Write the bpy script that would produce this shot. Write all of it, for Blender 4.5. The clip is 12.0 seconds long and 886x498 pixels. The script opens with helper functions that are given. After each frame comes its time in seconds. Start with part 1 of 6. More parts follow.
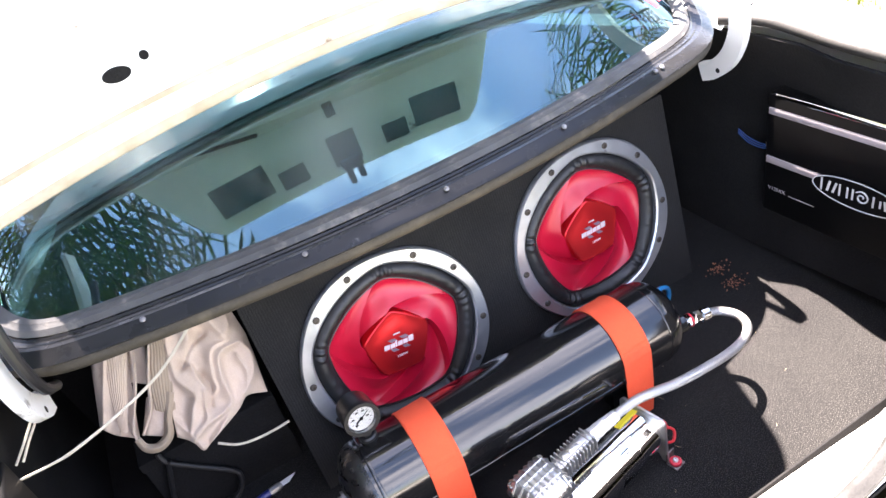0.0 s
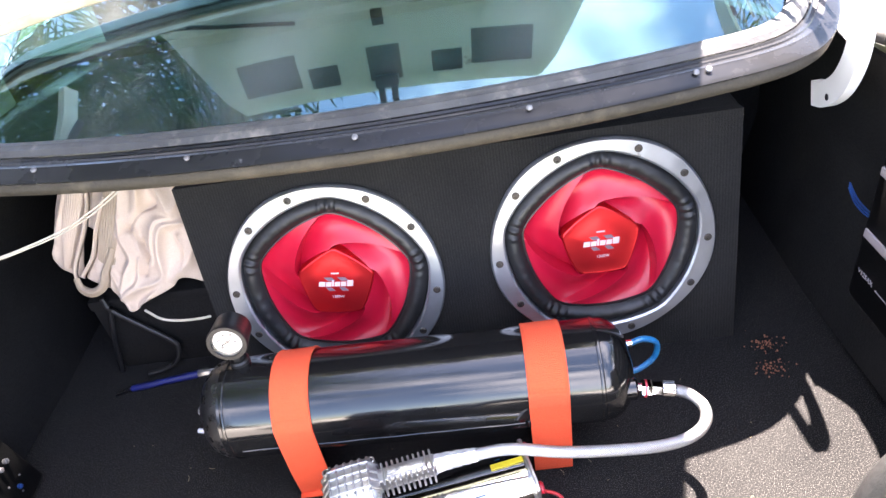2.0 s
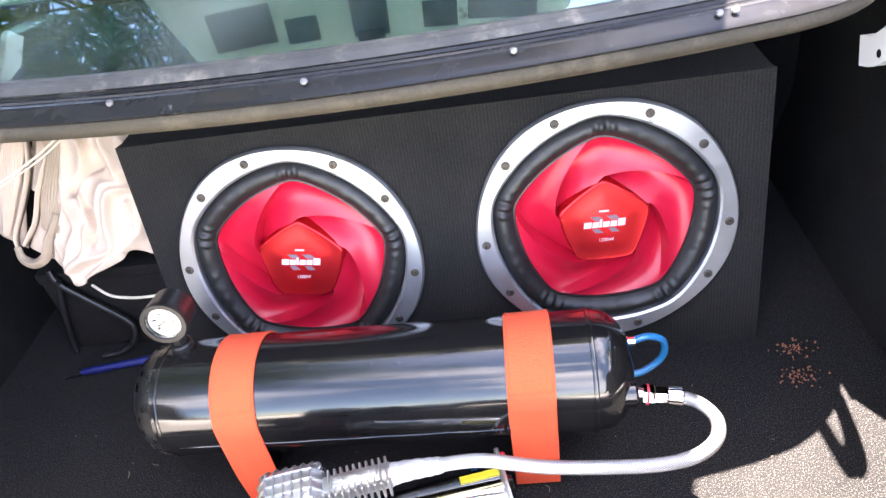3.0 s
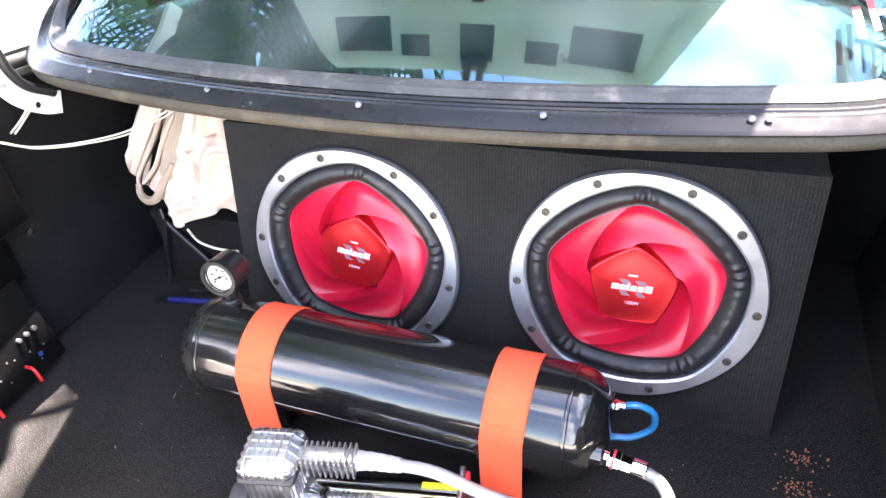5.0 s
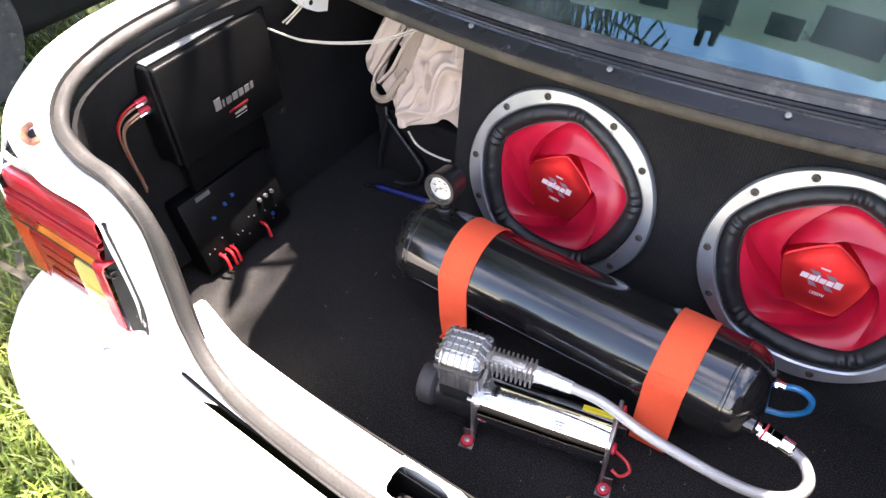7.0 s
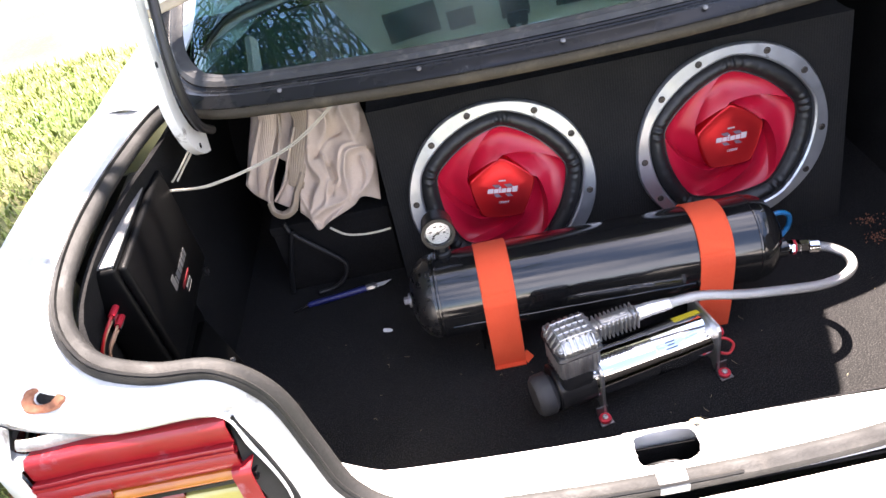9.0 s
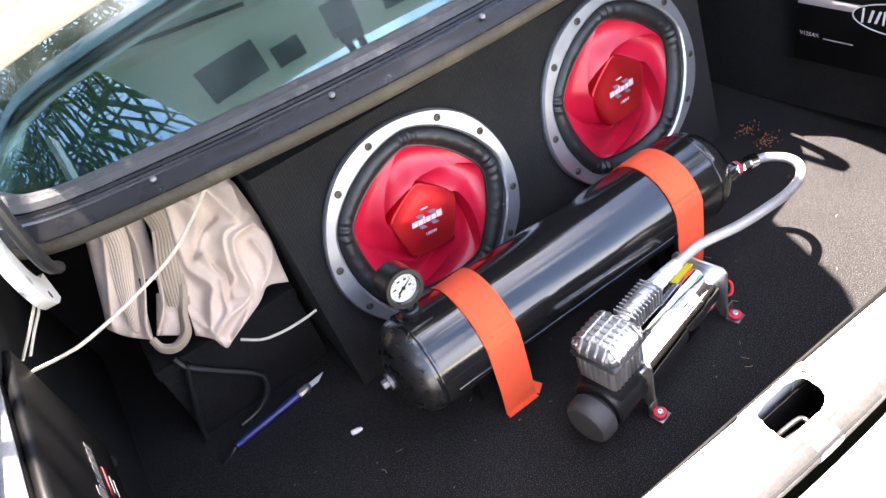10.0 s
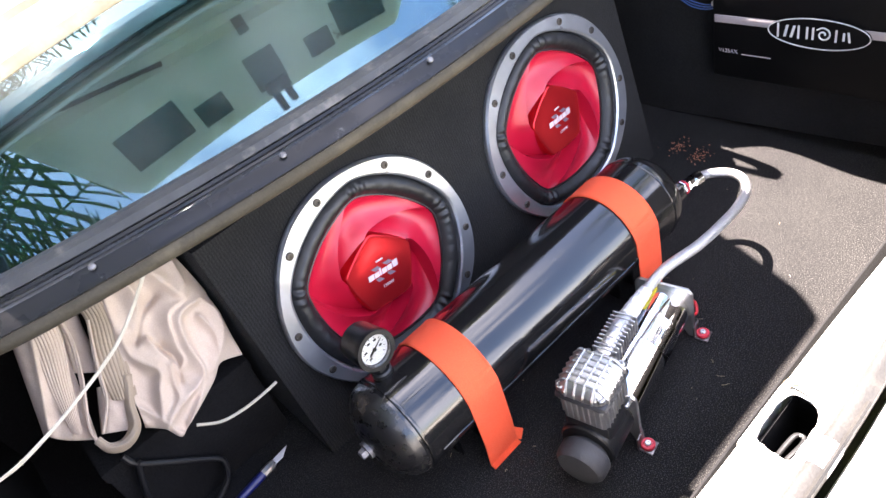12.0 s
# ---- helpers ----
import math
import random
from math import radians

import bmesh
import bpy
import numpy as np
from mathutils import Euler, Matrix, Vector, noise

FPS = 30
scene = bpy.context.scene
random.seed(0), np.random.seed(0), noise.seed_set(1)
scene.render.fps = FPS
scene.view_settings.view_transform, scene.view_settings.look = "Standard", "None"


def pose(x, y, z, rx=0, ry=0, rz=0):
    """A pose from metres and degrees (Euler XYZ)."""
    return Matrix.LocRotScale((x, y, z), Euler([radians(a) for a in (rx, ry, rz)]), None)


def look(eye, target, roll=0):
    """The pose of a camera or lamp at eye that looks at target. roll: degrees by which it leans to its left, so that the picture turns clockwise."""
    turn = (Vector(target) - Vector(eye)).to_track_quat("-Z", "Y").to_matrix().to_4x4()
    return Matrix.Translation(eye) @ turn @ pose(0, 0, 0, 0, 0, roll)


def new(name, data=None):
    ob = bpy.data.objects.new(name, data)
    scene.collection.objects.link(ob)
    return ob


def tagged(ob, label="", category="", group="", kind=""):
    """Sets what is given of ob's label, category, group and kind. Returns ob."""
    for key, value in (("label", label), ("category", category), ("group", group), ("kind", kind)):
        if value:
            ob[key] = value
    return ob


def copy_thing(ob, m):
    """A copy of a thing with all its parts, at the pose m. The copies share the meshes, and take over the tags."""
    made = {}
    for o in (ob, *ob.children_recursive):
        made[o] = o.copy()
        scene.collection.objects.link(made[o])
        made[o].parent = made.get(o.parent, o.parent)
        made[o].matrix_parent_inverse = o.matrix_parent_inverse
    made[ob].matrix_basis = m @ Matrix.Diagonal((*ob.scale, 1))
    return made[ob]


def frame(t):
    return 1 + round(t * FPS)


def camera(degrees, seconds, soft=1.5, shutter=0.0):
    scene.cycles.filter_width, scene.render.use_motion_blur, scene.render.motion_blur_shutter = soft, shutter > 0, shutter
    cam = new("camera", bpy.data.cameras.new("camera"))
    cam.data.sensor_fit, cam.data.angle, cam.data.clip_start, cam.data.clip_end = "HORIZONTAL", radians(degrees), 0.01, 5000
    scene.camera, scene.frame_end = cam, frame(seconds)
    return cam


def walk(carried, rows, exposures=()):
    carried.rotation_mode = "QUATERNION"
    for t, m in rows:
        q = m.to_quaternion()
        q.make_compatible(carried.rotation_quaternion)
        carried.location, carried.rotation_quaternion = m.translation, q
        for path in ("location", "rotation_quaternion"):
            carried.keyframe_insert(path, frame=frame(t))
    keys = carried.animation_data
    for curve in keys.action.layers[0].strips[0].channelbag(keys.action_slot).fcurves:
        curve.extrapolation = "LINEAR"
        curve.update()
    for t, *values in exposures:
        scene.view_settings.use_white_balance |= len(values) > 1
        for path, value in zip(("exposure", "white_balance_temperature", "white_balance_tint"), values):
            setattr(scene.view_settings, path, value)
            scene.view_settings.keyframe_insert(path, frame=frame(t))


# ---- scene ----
cam = camera(64.9, 12.0)
PATH = [
    (0, (-0.348, -0.744, 0.929), (0.207, 0.787, -0.231), -15.6),
    (0.5, (-0.22, -0.817, 0.928), (0.153, 0.793, -0.199), -13.9),
    (1, (-0.101, -0.754, 0.881), (0.113, 0.903, -0.217), -12.6),
    (1.5, (-0.005, -0.722, 0.86), (0.008, 0.896, -0.315), -11.6),
    (2, (0.067, -0.72, 0.828), (-0.067, 0.866, -0.384), -10.6),
    (2.5, (0.103, -0.698, 0.756), (-0.088, 0.889, -0.446), -10.7),
    (2.7, (0.109, -0.673, 0.723), (-0.09, 0.914, -0.478), -10.5),
    (4.3, (0.145, -0.534, 0.749), (-0.15, 0.96, -0.547), -10.6),
    (4.5, (0.194, -0.564, 0.758), (-0.172, 0.95, -0.497), -9.1),
    (5, (0.259, -0.641, 0.776), (-0.341, 0.86, -0.403), -5.2),
    (5.5, (0.282, -0.702, 0.812), (-0.426, 0.64, -0.491), -3.9),
    (6, (0.288, -0.739, 0.839), (-0.487, 0.46, -0.562), -2.9),
    (6.5, (0.247, -0.706, 0.872), (-0.588, 0.434, -0.543), -3.3),
    (7, (0.202, -0.716, 0.886), (-0.667, 0.428, -0.505), -3.2),
    (7.2, (0.107, -0.725, 0.91), (-0.688, 0.422, -0.523), -2.7),
    (8.8, (-0.209, -0.942, 0.868), (-0.419, 0.602, -0.385), -12.1),
    (9, (-0.237, -0.915, 0.862), (-0.319, 0.656, -0.374), -13.3),
    (9.5, (-0.362, -0.775, 0.804), (-0.102, 0.749, -0.465), -16.3),
    (10, (-0.462, -0.684, 0.794), (0.112, 0.745, -0.482), -19.0),
    (10.5, (-0.511, -0.653, 0.815), (0.203, 0.693, -0.481), -19.7),
    (11, (-0.515, -0.647, 0.827), (0.237, 0.665, -0.482), -19.4),
    (11.5, (-0.498, -0.622, 0.815), (0.28, 0.672, -0.496), -19.4),
    (12, (-0.477, -0.612, 0.8), (0.322, 0.71, -0.471), -19.3),
]
EXPOSURES = [(0.0, 4.6, 6900, 20), (0.5, 4.45, 6900, 20), (1.0, 4.45, 6900, 20), (1.5, 4.65, 6900, 20), (2.0, 4.9, 6900, 20), (2.5, 5.1, 7000, 20), (4.5, 5.4, 7000, 20), (5.0, 5.4, 7000, 20), (5.5, 5.15, 7000, 20), (6.0, 4.65, 7000, 20), (6.5, 4.4, 7000, 20), (7.2, 4.3, 7000, 20), (9.0, 3.95, 6900, 20), (9.5, 4.5, 6900, 20), (10.0, 4.75, 6900, 20), (10.5, 4.75, 6900, 20), (12.0, 4.75, 6900, 20)]
walk(cam, [(t, look(eye, target, roll)) for t, eye, target, roll in PATH], EXPOSURES)

# ---- light ----
SUN_WAY = Vector((0.07, 0.345, 1.0)).normalized()
world = bpy.data.worlds.new("sky")
scene.world = world
world.use_nodes = True
wn, wl = world.node_tree.nodes, world.node_tree.links
sky = wn.new("ShaderNodeTexSky")
sky.sky_type, sky.sun_disc = "NISHITA", False
sky.sun_elevation = math.asin(SUN_WAY.z)
sky.sun_rotation = math.atan2(SUN_WAY.x, SUN_WAY.y)
sky.air_density, sky.dust_density = 1.0, 0.6
# thin fair-weather cloud all over the sky
co, cl, cr, cm = wn.new("ShaderNodeTexCoord"), wn.new("ShaderNodeTexNoise"), wn.new("ShaderNodeMapRange"), wn.new("ShaderNodeMix")
cl.inputs["Scale"].default_value, cl.inputs["Detail"].default_value = 2.6, 5.0
cr.inputs[1].default_value, cr.inputs[2].default_value, cr.inputs[4].default_value = 0.50, 0.72, 0.8
cm.data_type = "RGBA"
cm.inputs[7].default_value = (11.0, 11.0, 11.5, 1)
wl.new(co.outputs["Generated"], cl.inputs["Vector"])
wl.new(cl.outputs["Fac"], cr.inputs[0])
wl.new(cr.outputs[0], cm.inputs[0])
wl.new(sky.outputs[0], cm.inputs[6])
wl.new(cm.outputs[2], wn["Background"].inputs[0])
wn["Background"].inputs[1].default_value = 0.055
sun = new("sun", bpy.data.lights.new("sun", "SUN"))
sun.data.energy, sun.data.angle, sun.data.color = 4.0, radians(0.6), (1.0, 0.95, 0.88)
sun.matrix_world = look(SUN_WAY * 6, (0, 0, 0))

XC = -0.066  # the car's middle plane
# the body shell stands a little nose-down against the level trunk floor
SHELL = Matrix.Translation((0, 0.12, 0.42)) @ Matrix.Rotation(-0.07, 4, "X") @ Matrix.Translation((0, -0.12, -0.42))


# ---- materials ----
def ramp_mix(nt, fac, a, b):
    m = nt.nodes.new("ShaderNodeMix")
    m.data_type = "RGBA"
    m.inputs[6].default_value, m.inputs[7].default_value = (*a, 1), (*b, 1)
    nt.links.new(fac, m.inputs[0])
    return m.outputs[2]


def tex_noise(nt, scale, detail=3.0, rough=0.55, stretch=None):
    co = nt.nodes.new("ShaderNodeTexCoord")
    n = nt.nodes.new("ShaderNodeTexNoise")
    n.inputs["Scale"].default_value, n.inputs["Detail"].default_value = scale, detail
    n.inputs["Roughness"].default_value = rough
    src = co.outputs["Object"]
    if stretch:
        mp = nt.nodes.new("ShaderNodeMapping")
        mp.inputs["Scale"].default_value = stretch
        nt.links.new(src, mp.inputs[0])
        src = mp.outputs[0]
    nt.links.new(src, n.inputs["Vector"])
    return n.outputs["Fac"]


def spread(nt, fac, lo, hi):
    r = nt.nodes.new("ShaderNodeMapRange")
    r.inputs[1].default_value, r.inputs[2].default_value = lo, hi
    nt.links.new(fac, r.inputs[0])
    return r.outputs[0]


def mat(name, base, other=None, rough=0.5, metal=0.0, scale=12.0, fine=0.0, fine_scale=300.0, bump=0.0, bump_scale=200.0,
        wear=None, wear_scale=9.0, wear_at=(0.6, 0.7), rough2=None, coat=0.0, spec=0.5, stretch=None, sheen=0.0):
    """A surface: two broad tints, fine grain, worn or dirty spots, relief."""
    m = bpy.data.materials.new(name)
    m.use_nodes = True
    nt = m.node_tree
    b = nt.nodes["Principled BSDF"]
    b.inputs["Roughness"].default_value, b.inputs["Metallic"].default_value = rough, metal
    b.inputs["Coat Weight"].default_value, b.inputs["Specular IOR Level"].default_value = coat, spec
    b.inputs["Coat Roughness"].default_value = 0.05
    b.inputs["Sheen Weight"].default_value = sheen
    other = other or tuple(c * 0.75 for c in base)
    broad = spread(nt, tex_noise(nt, scale, stretch=stretch), 0.3, 0.7)
    col = ramp_mix(nt, broad, base, other)
    if fine:
        g = nt.nodes.new("ShaderNodeMix")
        g.data_type, g.blend_type = "RGBA", "OVERLAY"
        g.inputs[0].default_value = fine
        nt.links.new(col, g.inputs[6])
        nt.links.new(tex_noise(nt, fine_scale, 2.0, 0.7), g.inputs[7])
        col = g.outputs[2]
    if wear:
        w = spread(nt, tex_noise(nt, wear_scale, 8.0, 0.65), *wear_at)
        k = nt.nodes.new("ShaderNodeMix")
        k.data_type = "RGBA"
        k.inputs[7].default_value = (*wear, 1)
        nt.links.new(w, k.inputs[0])
        nt.links.new(col, k.inputs[6])
        col = k.outputs[2]
    nt.links.new(col, b.inputs["Base Color"])
    if rough2 is not None:
        r = nt.nodes.new("ShaderNodeMapRange")
        r.inputs[1].default_value, r.inputs[2].default_value = 0.35, 0.65
        r.inputs[3].default_value, r.inputs[4].default_value = rough, rough2
        nt.links.new(tex_noise(nt, scale * 2.3, 6.0), r.inputs[0])
        nt.links.new(r.outputs[0], b.inputs["Roughness"])
    if bump:
        n = nt.nodes.new("ShaderNodeBump")
        n.inputs["Strength"].default_value, n.inputs["Distance"].default_value = bump, 0.002
        nt.links.new(tex_noise(nt, bump_scale, 3.0, 0.6), n.inputs["Height"])
        nt.links.new(n.outputs[0], b.inputs["Normal"])
    return m


def glass_mat(name, colour, rough=0.0, ior=1.5, tint=(1, 1, 1), dust=0.0):
    m = bpy.data.materials.new(name)
    m.use_nodes = True
    nt = m.node_tree
    b = nt.nodes["Principled BSDF"]
    if dust:
        # thin film of dust in wiped streaks, which also paints the reflection's milky haze
        film, mix = nt.nodes.new("ShaderNodeBsdfDiffuse"), nt.nodes.new("ShaderNodeMixShader")
        film.inputs[0].default_value = (0.62, 0.66, 0.66, 1)
        k = nt.nodes.new("ShaderNodeMapRange")
        k.inputs[1].default_value, k.inputs[2].default_value, k.inputs[3].default_value, k.inputs[4].default_value = 0.45, 0.78, 0.1 * dust, 3.2 * dust
        nt.links.new(tex_noise(nt, 4.0, 8.0, 0.62, (1.0, 0.45, 1.0)), k.inputs[0])
        nt.links.new(k.outputs[0], mix.inputs[0])
        nt.links.new(b.outputs[0], mix.inputs[1])
        nt.links.new(film.outputs[0], mix.inputs[2])
        nt.links.new(mix.outputs[0], nt.nodes["Material Output"].inputs[0])
    b.inputs["Base Color"].default_value = (*colour, 1)
    b.inputs["Transmission Weight"].default_value, b.inputs["Roughness"].default_value = 1.0, rough
    b.inputs["IOR"].default_value = ior
    b.inputs["Specular Tint"].default_value = (*tint, 1)
    return m


M = {}
M["carpet"] = mat("black_carpet", (0.0050, 0.0049, 0.0052), (0.0085, 0.0082, 0.0082), rough=0.95, scale=7, fine=0.8, fine_scale=620, bump=0.35, bump_scale=620,
                  spec=0.1, sheen=0.03, wear=(0.072, 0.067, 0.063), wear_scale=640, wear_at=(0.53, 0.66))
M["boxcarpet"] = mat("box_carpet", (0.014, 0.0137, 0.0137), (0.023, 0.022, 0.021), rough=0.95, scale=9, fine=0.9, fine_scale=520, bump=0.9, bump_scale=520, spec=0.1, sheen=0.04)
M["lining"] = mat("trunk_lining", (0.0065, 0.0065, 0.007), (0.0135, 0.013, 0.013), rough=0.95, scale=6, fine=0.5, fine_scale=260, bump=0.8, bump_scale=260, spec=0.1)
M["white"] = mat("white_paint", (0.74, 0.73, 0.71), (0.62, 0.61, 0.585), rough=0.35, rough2=0.5, scale=8, wear=(0.11, 0.09, 0.07), wear_scale=17, wear_at=(0.625, 0.70), coat=0.2)
M["flange"] = mat("scuffed_flange_paint", (0.66, 0.655, 0.645), (0.47, 0.465, 0.455), rough=0.45, rough2=0.6, scale=11, fine=0.25, fine_scale=90, wear=(0.13, 0.115, 0.10), wear_scale=13, wear_at=(0.60, 0.70), bump=0.25, bump_scale=40)
M["lid"] = mat("lid_primer_paint", (0.68, 0.67, 0.64), (0.60, 0.585, 0.53), rough=0.45, scale=5, wear=(0.16, 0.09, 0.05), wear_scale=13, wear_at=(0.655, 0.73))
# dark grey that puts the shade inside the lid into the colour
M["hollow"] = mat("lid_hollow_shade", (0.10, 0.10, 0.095), (0.06, 0.06, 0.055), rough=0.7, scale=9)
M["rubber"] = mat("black_rubber", (0.018, 0.018, 0.020), (0.038, 0.037, 0.036), rough=0.55, rough2=0.75, scale=18, wear=(0.16, 0.14, 0.12), wear_scale=22, wear_at=(0.55, 0.75), bump=0.3, bump_scale=250)
M["oldseal"] = mat("sun_bleached_seal", (0.024, 0.0205, 0.016), (0.052, 0.043, 0.031), rough=0.6, rough2=0.8, scale=9, fine=0.4, fine_scale=260, stretch=(0.25, 1.0, 1.0), wear=(0.10, 0.082, 0.058), wear_scale=16, wear_at=(0.54, 0.8), bump=0.4, spec=0.25)
M["seal"] = mat("weathered_seal", (0.010, 0.0097, 0.0095), (0.018, 0.0168, 0.0155), rough=0.6, rough2=0.75, scale=14, fine=0.4, fine_scale=300, wear=(0.036, 0.032, 0.028), wear_scale=25, wear_at=(0.58, 0.8), bump=0.3, spec=0.3)
M["blackpaint"] = mat("faded_black_paint", (0.008, 0.008, 0.009), (0.014, 0.014, 0.015), rough=0.13, rough2=0.36, scale=9, stretch=(0.3, 1.0, 1.0), spec=0.22, wear=(0.14, 0.14, 0.14), wear_scale=60, wear_at=(0.66, 0.78))
M["tank"] = mat("gloss_black_enamel", (0.0045, 0.0045, 0.005), (0.010, 0.0095, 0.009), rough=0.07, rough2=0.17, scale=9, stretch=(0.25, 1.0, 1.0), wear=(0.075, 0.07, 0.065), wear_scale=70, wear_at=(0.67, 0.78), bump=0.05, bump_scale=60, coat=0.0, spec=0.62)
M["tankend"] = mat("crusted_black_enamel", (0.006, 0.006, 0.007), (0.014, 0.013, 0.012), rough=0.16, rough2=0.5, scale=40, wear=(0.09, 0.085, 0.075), wear_scale=320, wear_at=(0.66, 0.74), bump=0.16, bump_scale=330, coat=0.3)
M["strap"] = mat("orange_webbing", (0.78, 0.095, 0.036), (0.70, 0.080, 0.030), rough=0.8, scale=9, fine=0.45, fine_scale=900, bump=0.8, bump_scale=800, spec=0.2, sheen=0.03)
M["steel"] = mat("brushed_frame_metal", (0.49, 0.51, 0.55), (0.37, 0.385, 0.415), rough=0.30, rough2=0.45, metal=0.85, scale=16, wear=(0.16, 0.155, 0.15), wear_scale=26, wear_at=(0.64, 0.70))
M["screw"] = mat("dark_screw", (0.035, 0.032, 0.030), (0.075, 0.06, 0.048), rough=0.5, metal=0.4, scale=80)
M["zinc"] = mat("zinc_screw", (0.55, 0.55, 0.56), (0.35, 0.34, 0.33), rough=0.35, metal=1.0, scale=90)
M["oldscrew"] = mat("dull_trim_screw", (0.22, 0.22, 0.23), (0.12, 0.11, 0.11), rough=0.5, metal=0.6, scale=90)
M["foam"] = mat("rubber_surround", (0.008, 0.008, 0.009), (0.014, 0.014, 0.014), rough=0.42, rough2=0.55, scale=14, bump=0.15, bump_scale=60)
M["cone"] = mat("red_cone", (0.47, 0.008, 0.032), (0.39, 0.006, 0.024), rough=0.30, rough2=0.42, scale=12, coat=0.0, spec=0.5, wear=(0.80, 0.30, 0.32), wear_scale=45, wear_at=(0.76, 0.84))
M["cap"] = mat("red_metallic_cap", (0.60, 0.022, 0.026), (0.52, 0.016, 0.022), rough=0.30, metal=0.75, scale=10, bump=0.03, bump_scale=500)
M["print"] = mat("white_print", (0.58, 0.44, 0.46), rough=0.5, scale=60, wear=(0.50, 0.08, 0.09), wear_scale=120, wear_at=(0.66, 0.72))
M["greyprint"] = mat("grey_print", (0.17, 0.10, 0.13), rough=0.5)
M["redprint"] = mat("red_print", (0.40, 0.015, 0.02), rough=0.4)
M["dimred"] = mat("dull_red_print", (0.16, 0.006, 0.010), rough=0.5)
M["dimgrey"] = mat("dull_grey_print", (0.10, 0.098, 0.098), (0.075, 0.072, 0.072), rough=0.5)
M["alu"] = mat("cast_aluminium", (0.52, 0.51, 0.50), (0.38, 0.37, 0.365), rough=0.28, rough2=0.45, metal=0.95, scale=30, bump=0.25, bump_scale=300)
M["chrome"] = mat("chrome", (0.80, 0.80, 0.80), (0.76, 0.76, 0.76), rough=0.06, metal=1.0, scale=20)
M["footsteel"] = mat("dull_foot_steel", (0.20, 0.18, 0.175), (0.11, 0.09, 0.088), rough=0.4, metal=0.9, scale=60)
M["dark_alu"] = mat("dark_head_gasket", (0.012, 0.012, 0.013), (0.025, 0.025, 0.027), rough=0.4, metal=0.0, scale=30)
M["plastic"] = mat("black_plastic", (0.008, 0.008, 0.009), (0.013, 0.013, 0.013), rough=0.32, scale=20, bump=0.1, spec=0.35)
M["filter"] = mat("grey_black_filter", (0.022, 0.022, 0.024), (0.034, 0.034, 0.036), rough=0.7, scale=25, bump=0.3, bump_scale=400)
M["braid"] = mat("steel_braid", (0.75, 0.74, 0.73), (0.60, 0.59, 0.58), rough=0.32, metal=0.9, scale=40, fine=0.5, fine_scale=1500, bump=0.6, bump_scale=1400)
M["foil"] = mat("foil_tape", (0.85, 0.84, 0.82), (0.72, 0.71, 0.70), rough=0.28, metal=0.7, scale=60, bump=0.8, bump_scale=120)
M["blue"] = mat("blue_tube", (0.005, 0.14, 0.32), (0.005, 0.18, 0.40), rough=0.3, scale=20, coat=0.3)
M["bluegrip"] = mat("blue_grip", (0.006, 0.010, 0.085), (0.008, 0.014, 0.12), rough=0.4, scale=30)
M["redrub"] = mat("red_rubber", (0.45, 0.012, 0.03), (0.35, 0.010, 0.02), rough=0.45, scale=40)
M["redwire"] = mat("red_wire", (0.50, 0.01, 0.015), rough=0.4)
M["whitewire"] = mat("cream_cord", (0.56, 0.51, 0.42), (0.44, 0.39, 0.31), rough=0.75, scale=60, bump=0.6, bump_scale=600)
M["blackwire"] = mat("black_cable", (0.010, 0.010, 0.011), rough=0.45)
M["paleprint"] = mat("pale_print", (0.66, 0.66, 0.66), (0.55, 0.55, 0.55), rough=0.5)
M["bluewire"] = mat("dark_blue_wire", (0.008, 0.035, 0.14), (0.008, 0.05, 0.18), rough=0.35, scale=30)
M["dial"] = mat("dial_face", (0.78, 0.78, 0.76), rough=0.4)
M["cloth"] = mat("beige_cotton", (0.54, 0.43, 0.35), (0.46, 0.36, 0.285), rough=0.9, scale=9, fine=0.25, fine_scale=900, bump=0.25, bump_scale=700, sheen=0.08, spec=0.2, wear=(0.33, 0.235, 0.165), wear_scale=7, wear_at=(0.60, 0.78))
M["rib"] = mat("ribbed_waistband", (0.35, 0.275, 0.205), (0.28, 0.215, 0.155), rough=0.9, scale=20, bump=0.5, bump_scale=500)
M["sunlitplate"] = mat("sunlit_grey_metal", (0.20, 0.195, 0.19), (0.30, 0.29, 0.28), rough=0.5, metal=0.3, scale=22, fine=0.4, fine_scale=240)
M["copper"] = mat("copper_cable", (0.42, 0.25, 0.17), (0.30, 0.16, 0.10), rough=0.35, metal=0.4, scale=60)
M["amp"] = mat("amp_black_paint", (0.0030, 0.0030, 0.0033), (0.0050, 0.0050, 0.0050), rough=0.42, spec=0.10, scale=15, bump=0.15, bump_scale=700)
M["greybar"] = mat("grey_satin_stripe", (0.34, 0.30, 0.31), (0.28, 0.25, 0.26), rough=0.5, scale=30)
M["lampred"] = mat("red_lens", (0.30, 0.008, 0.014), (0.24, 0.006, 0.012), rough=0.3, scale=14, coat=0.25, rough2=0.5, wear=(0.36, 0.16, 0.20), wear_scale=14, wear_at=(0.60, 0.75))
M["lampamber"] = mat("amber_lens", (0.42, 0.14, 0.015), (0.34, 0.08, 0.01), rough=0.25, scale=20, coat=0.4)
M["lampclear"] = mat("yellowed_clear_lens", (0.36, 0.30, 0.07), (0.42, 0.36, 0.12), rough=0.2, scale=20, coat=0.6)
M["housing"] = mat("lamp_housing", (0.008, 0.009, 0.010), (0.016, 0.016, 0.017), rough=0.7, scale=30, spec=0.2, wear=(0.65, 0.65, 0.62), wear_scale=42, wear_at=(0.64, 0.68))
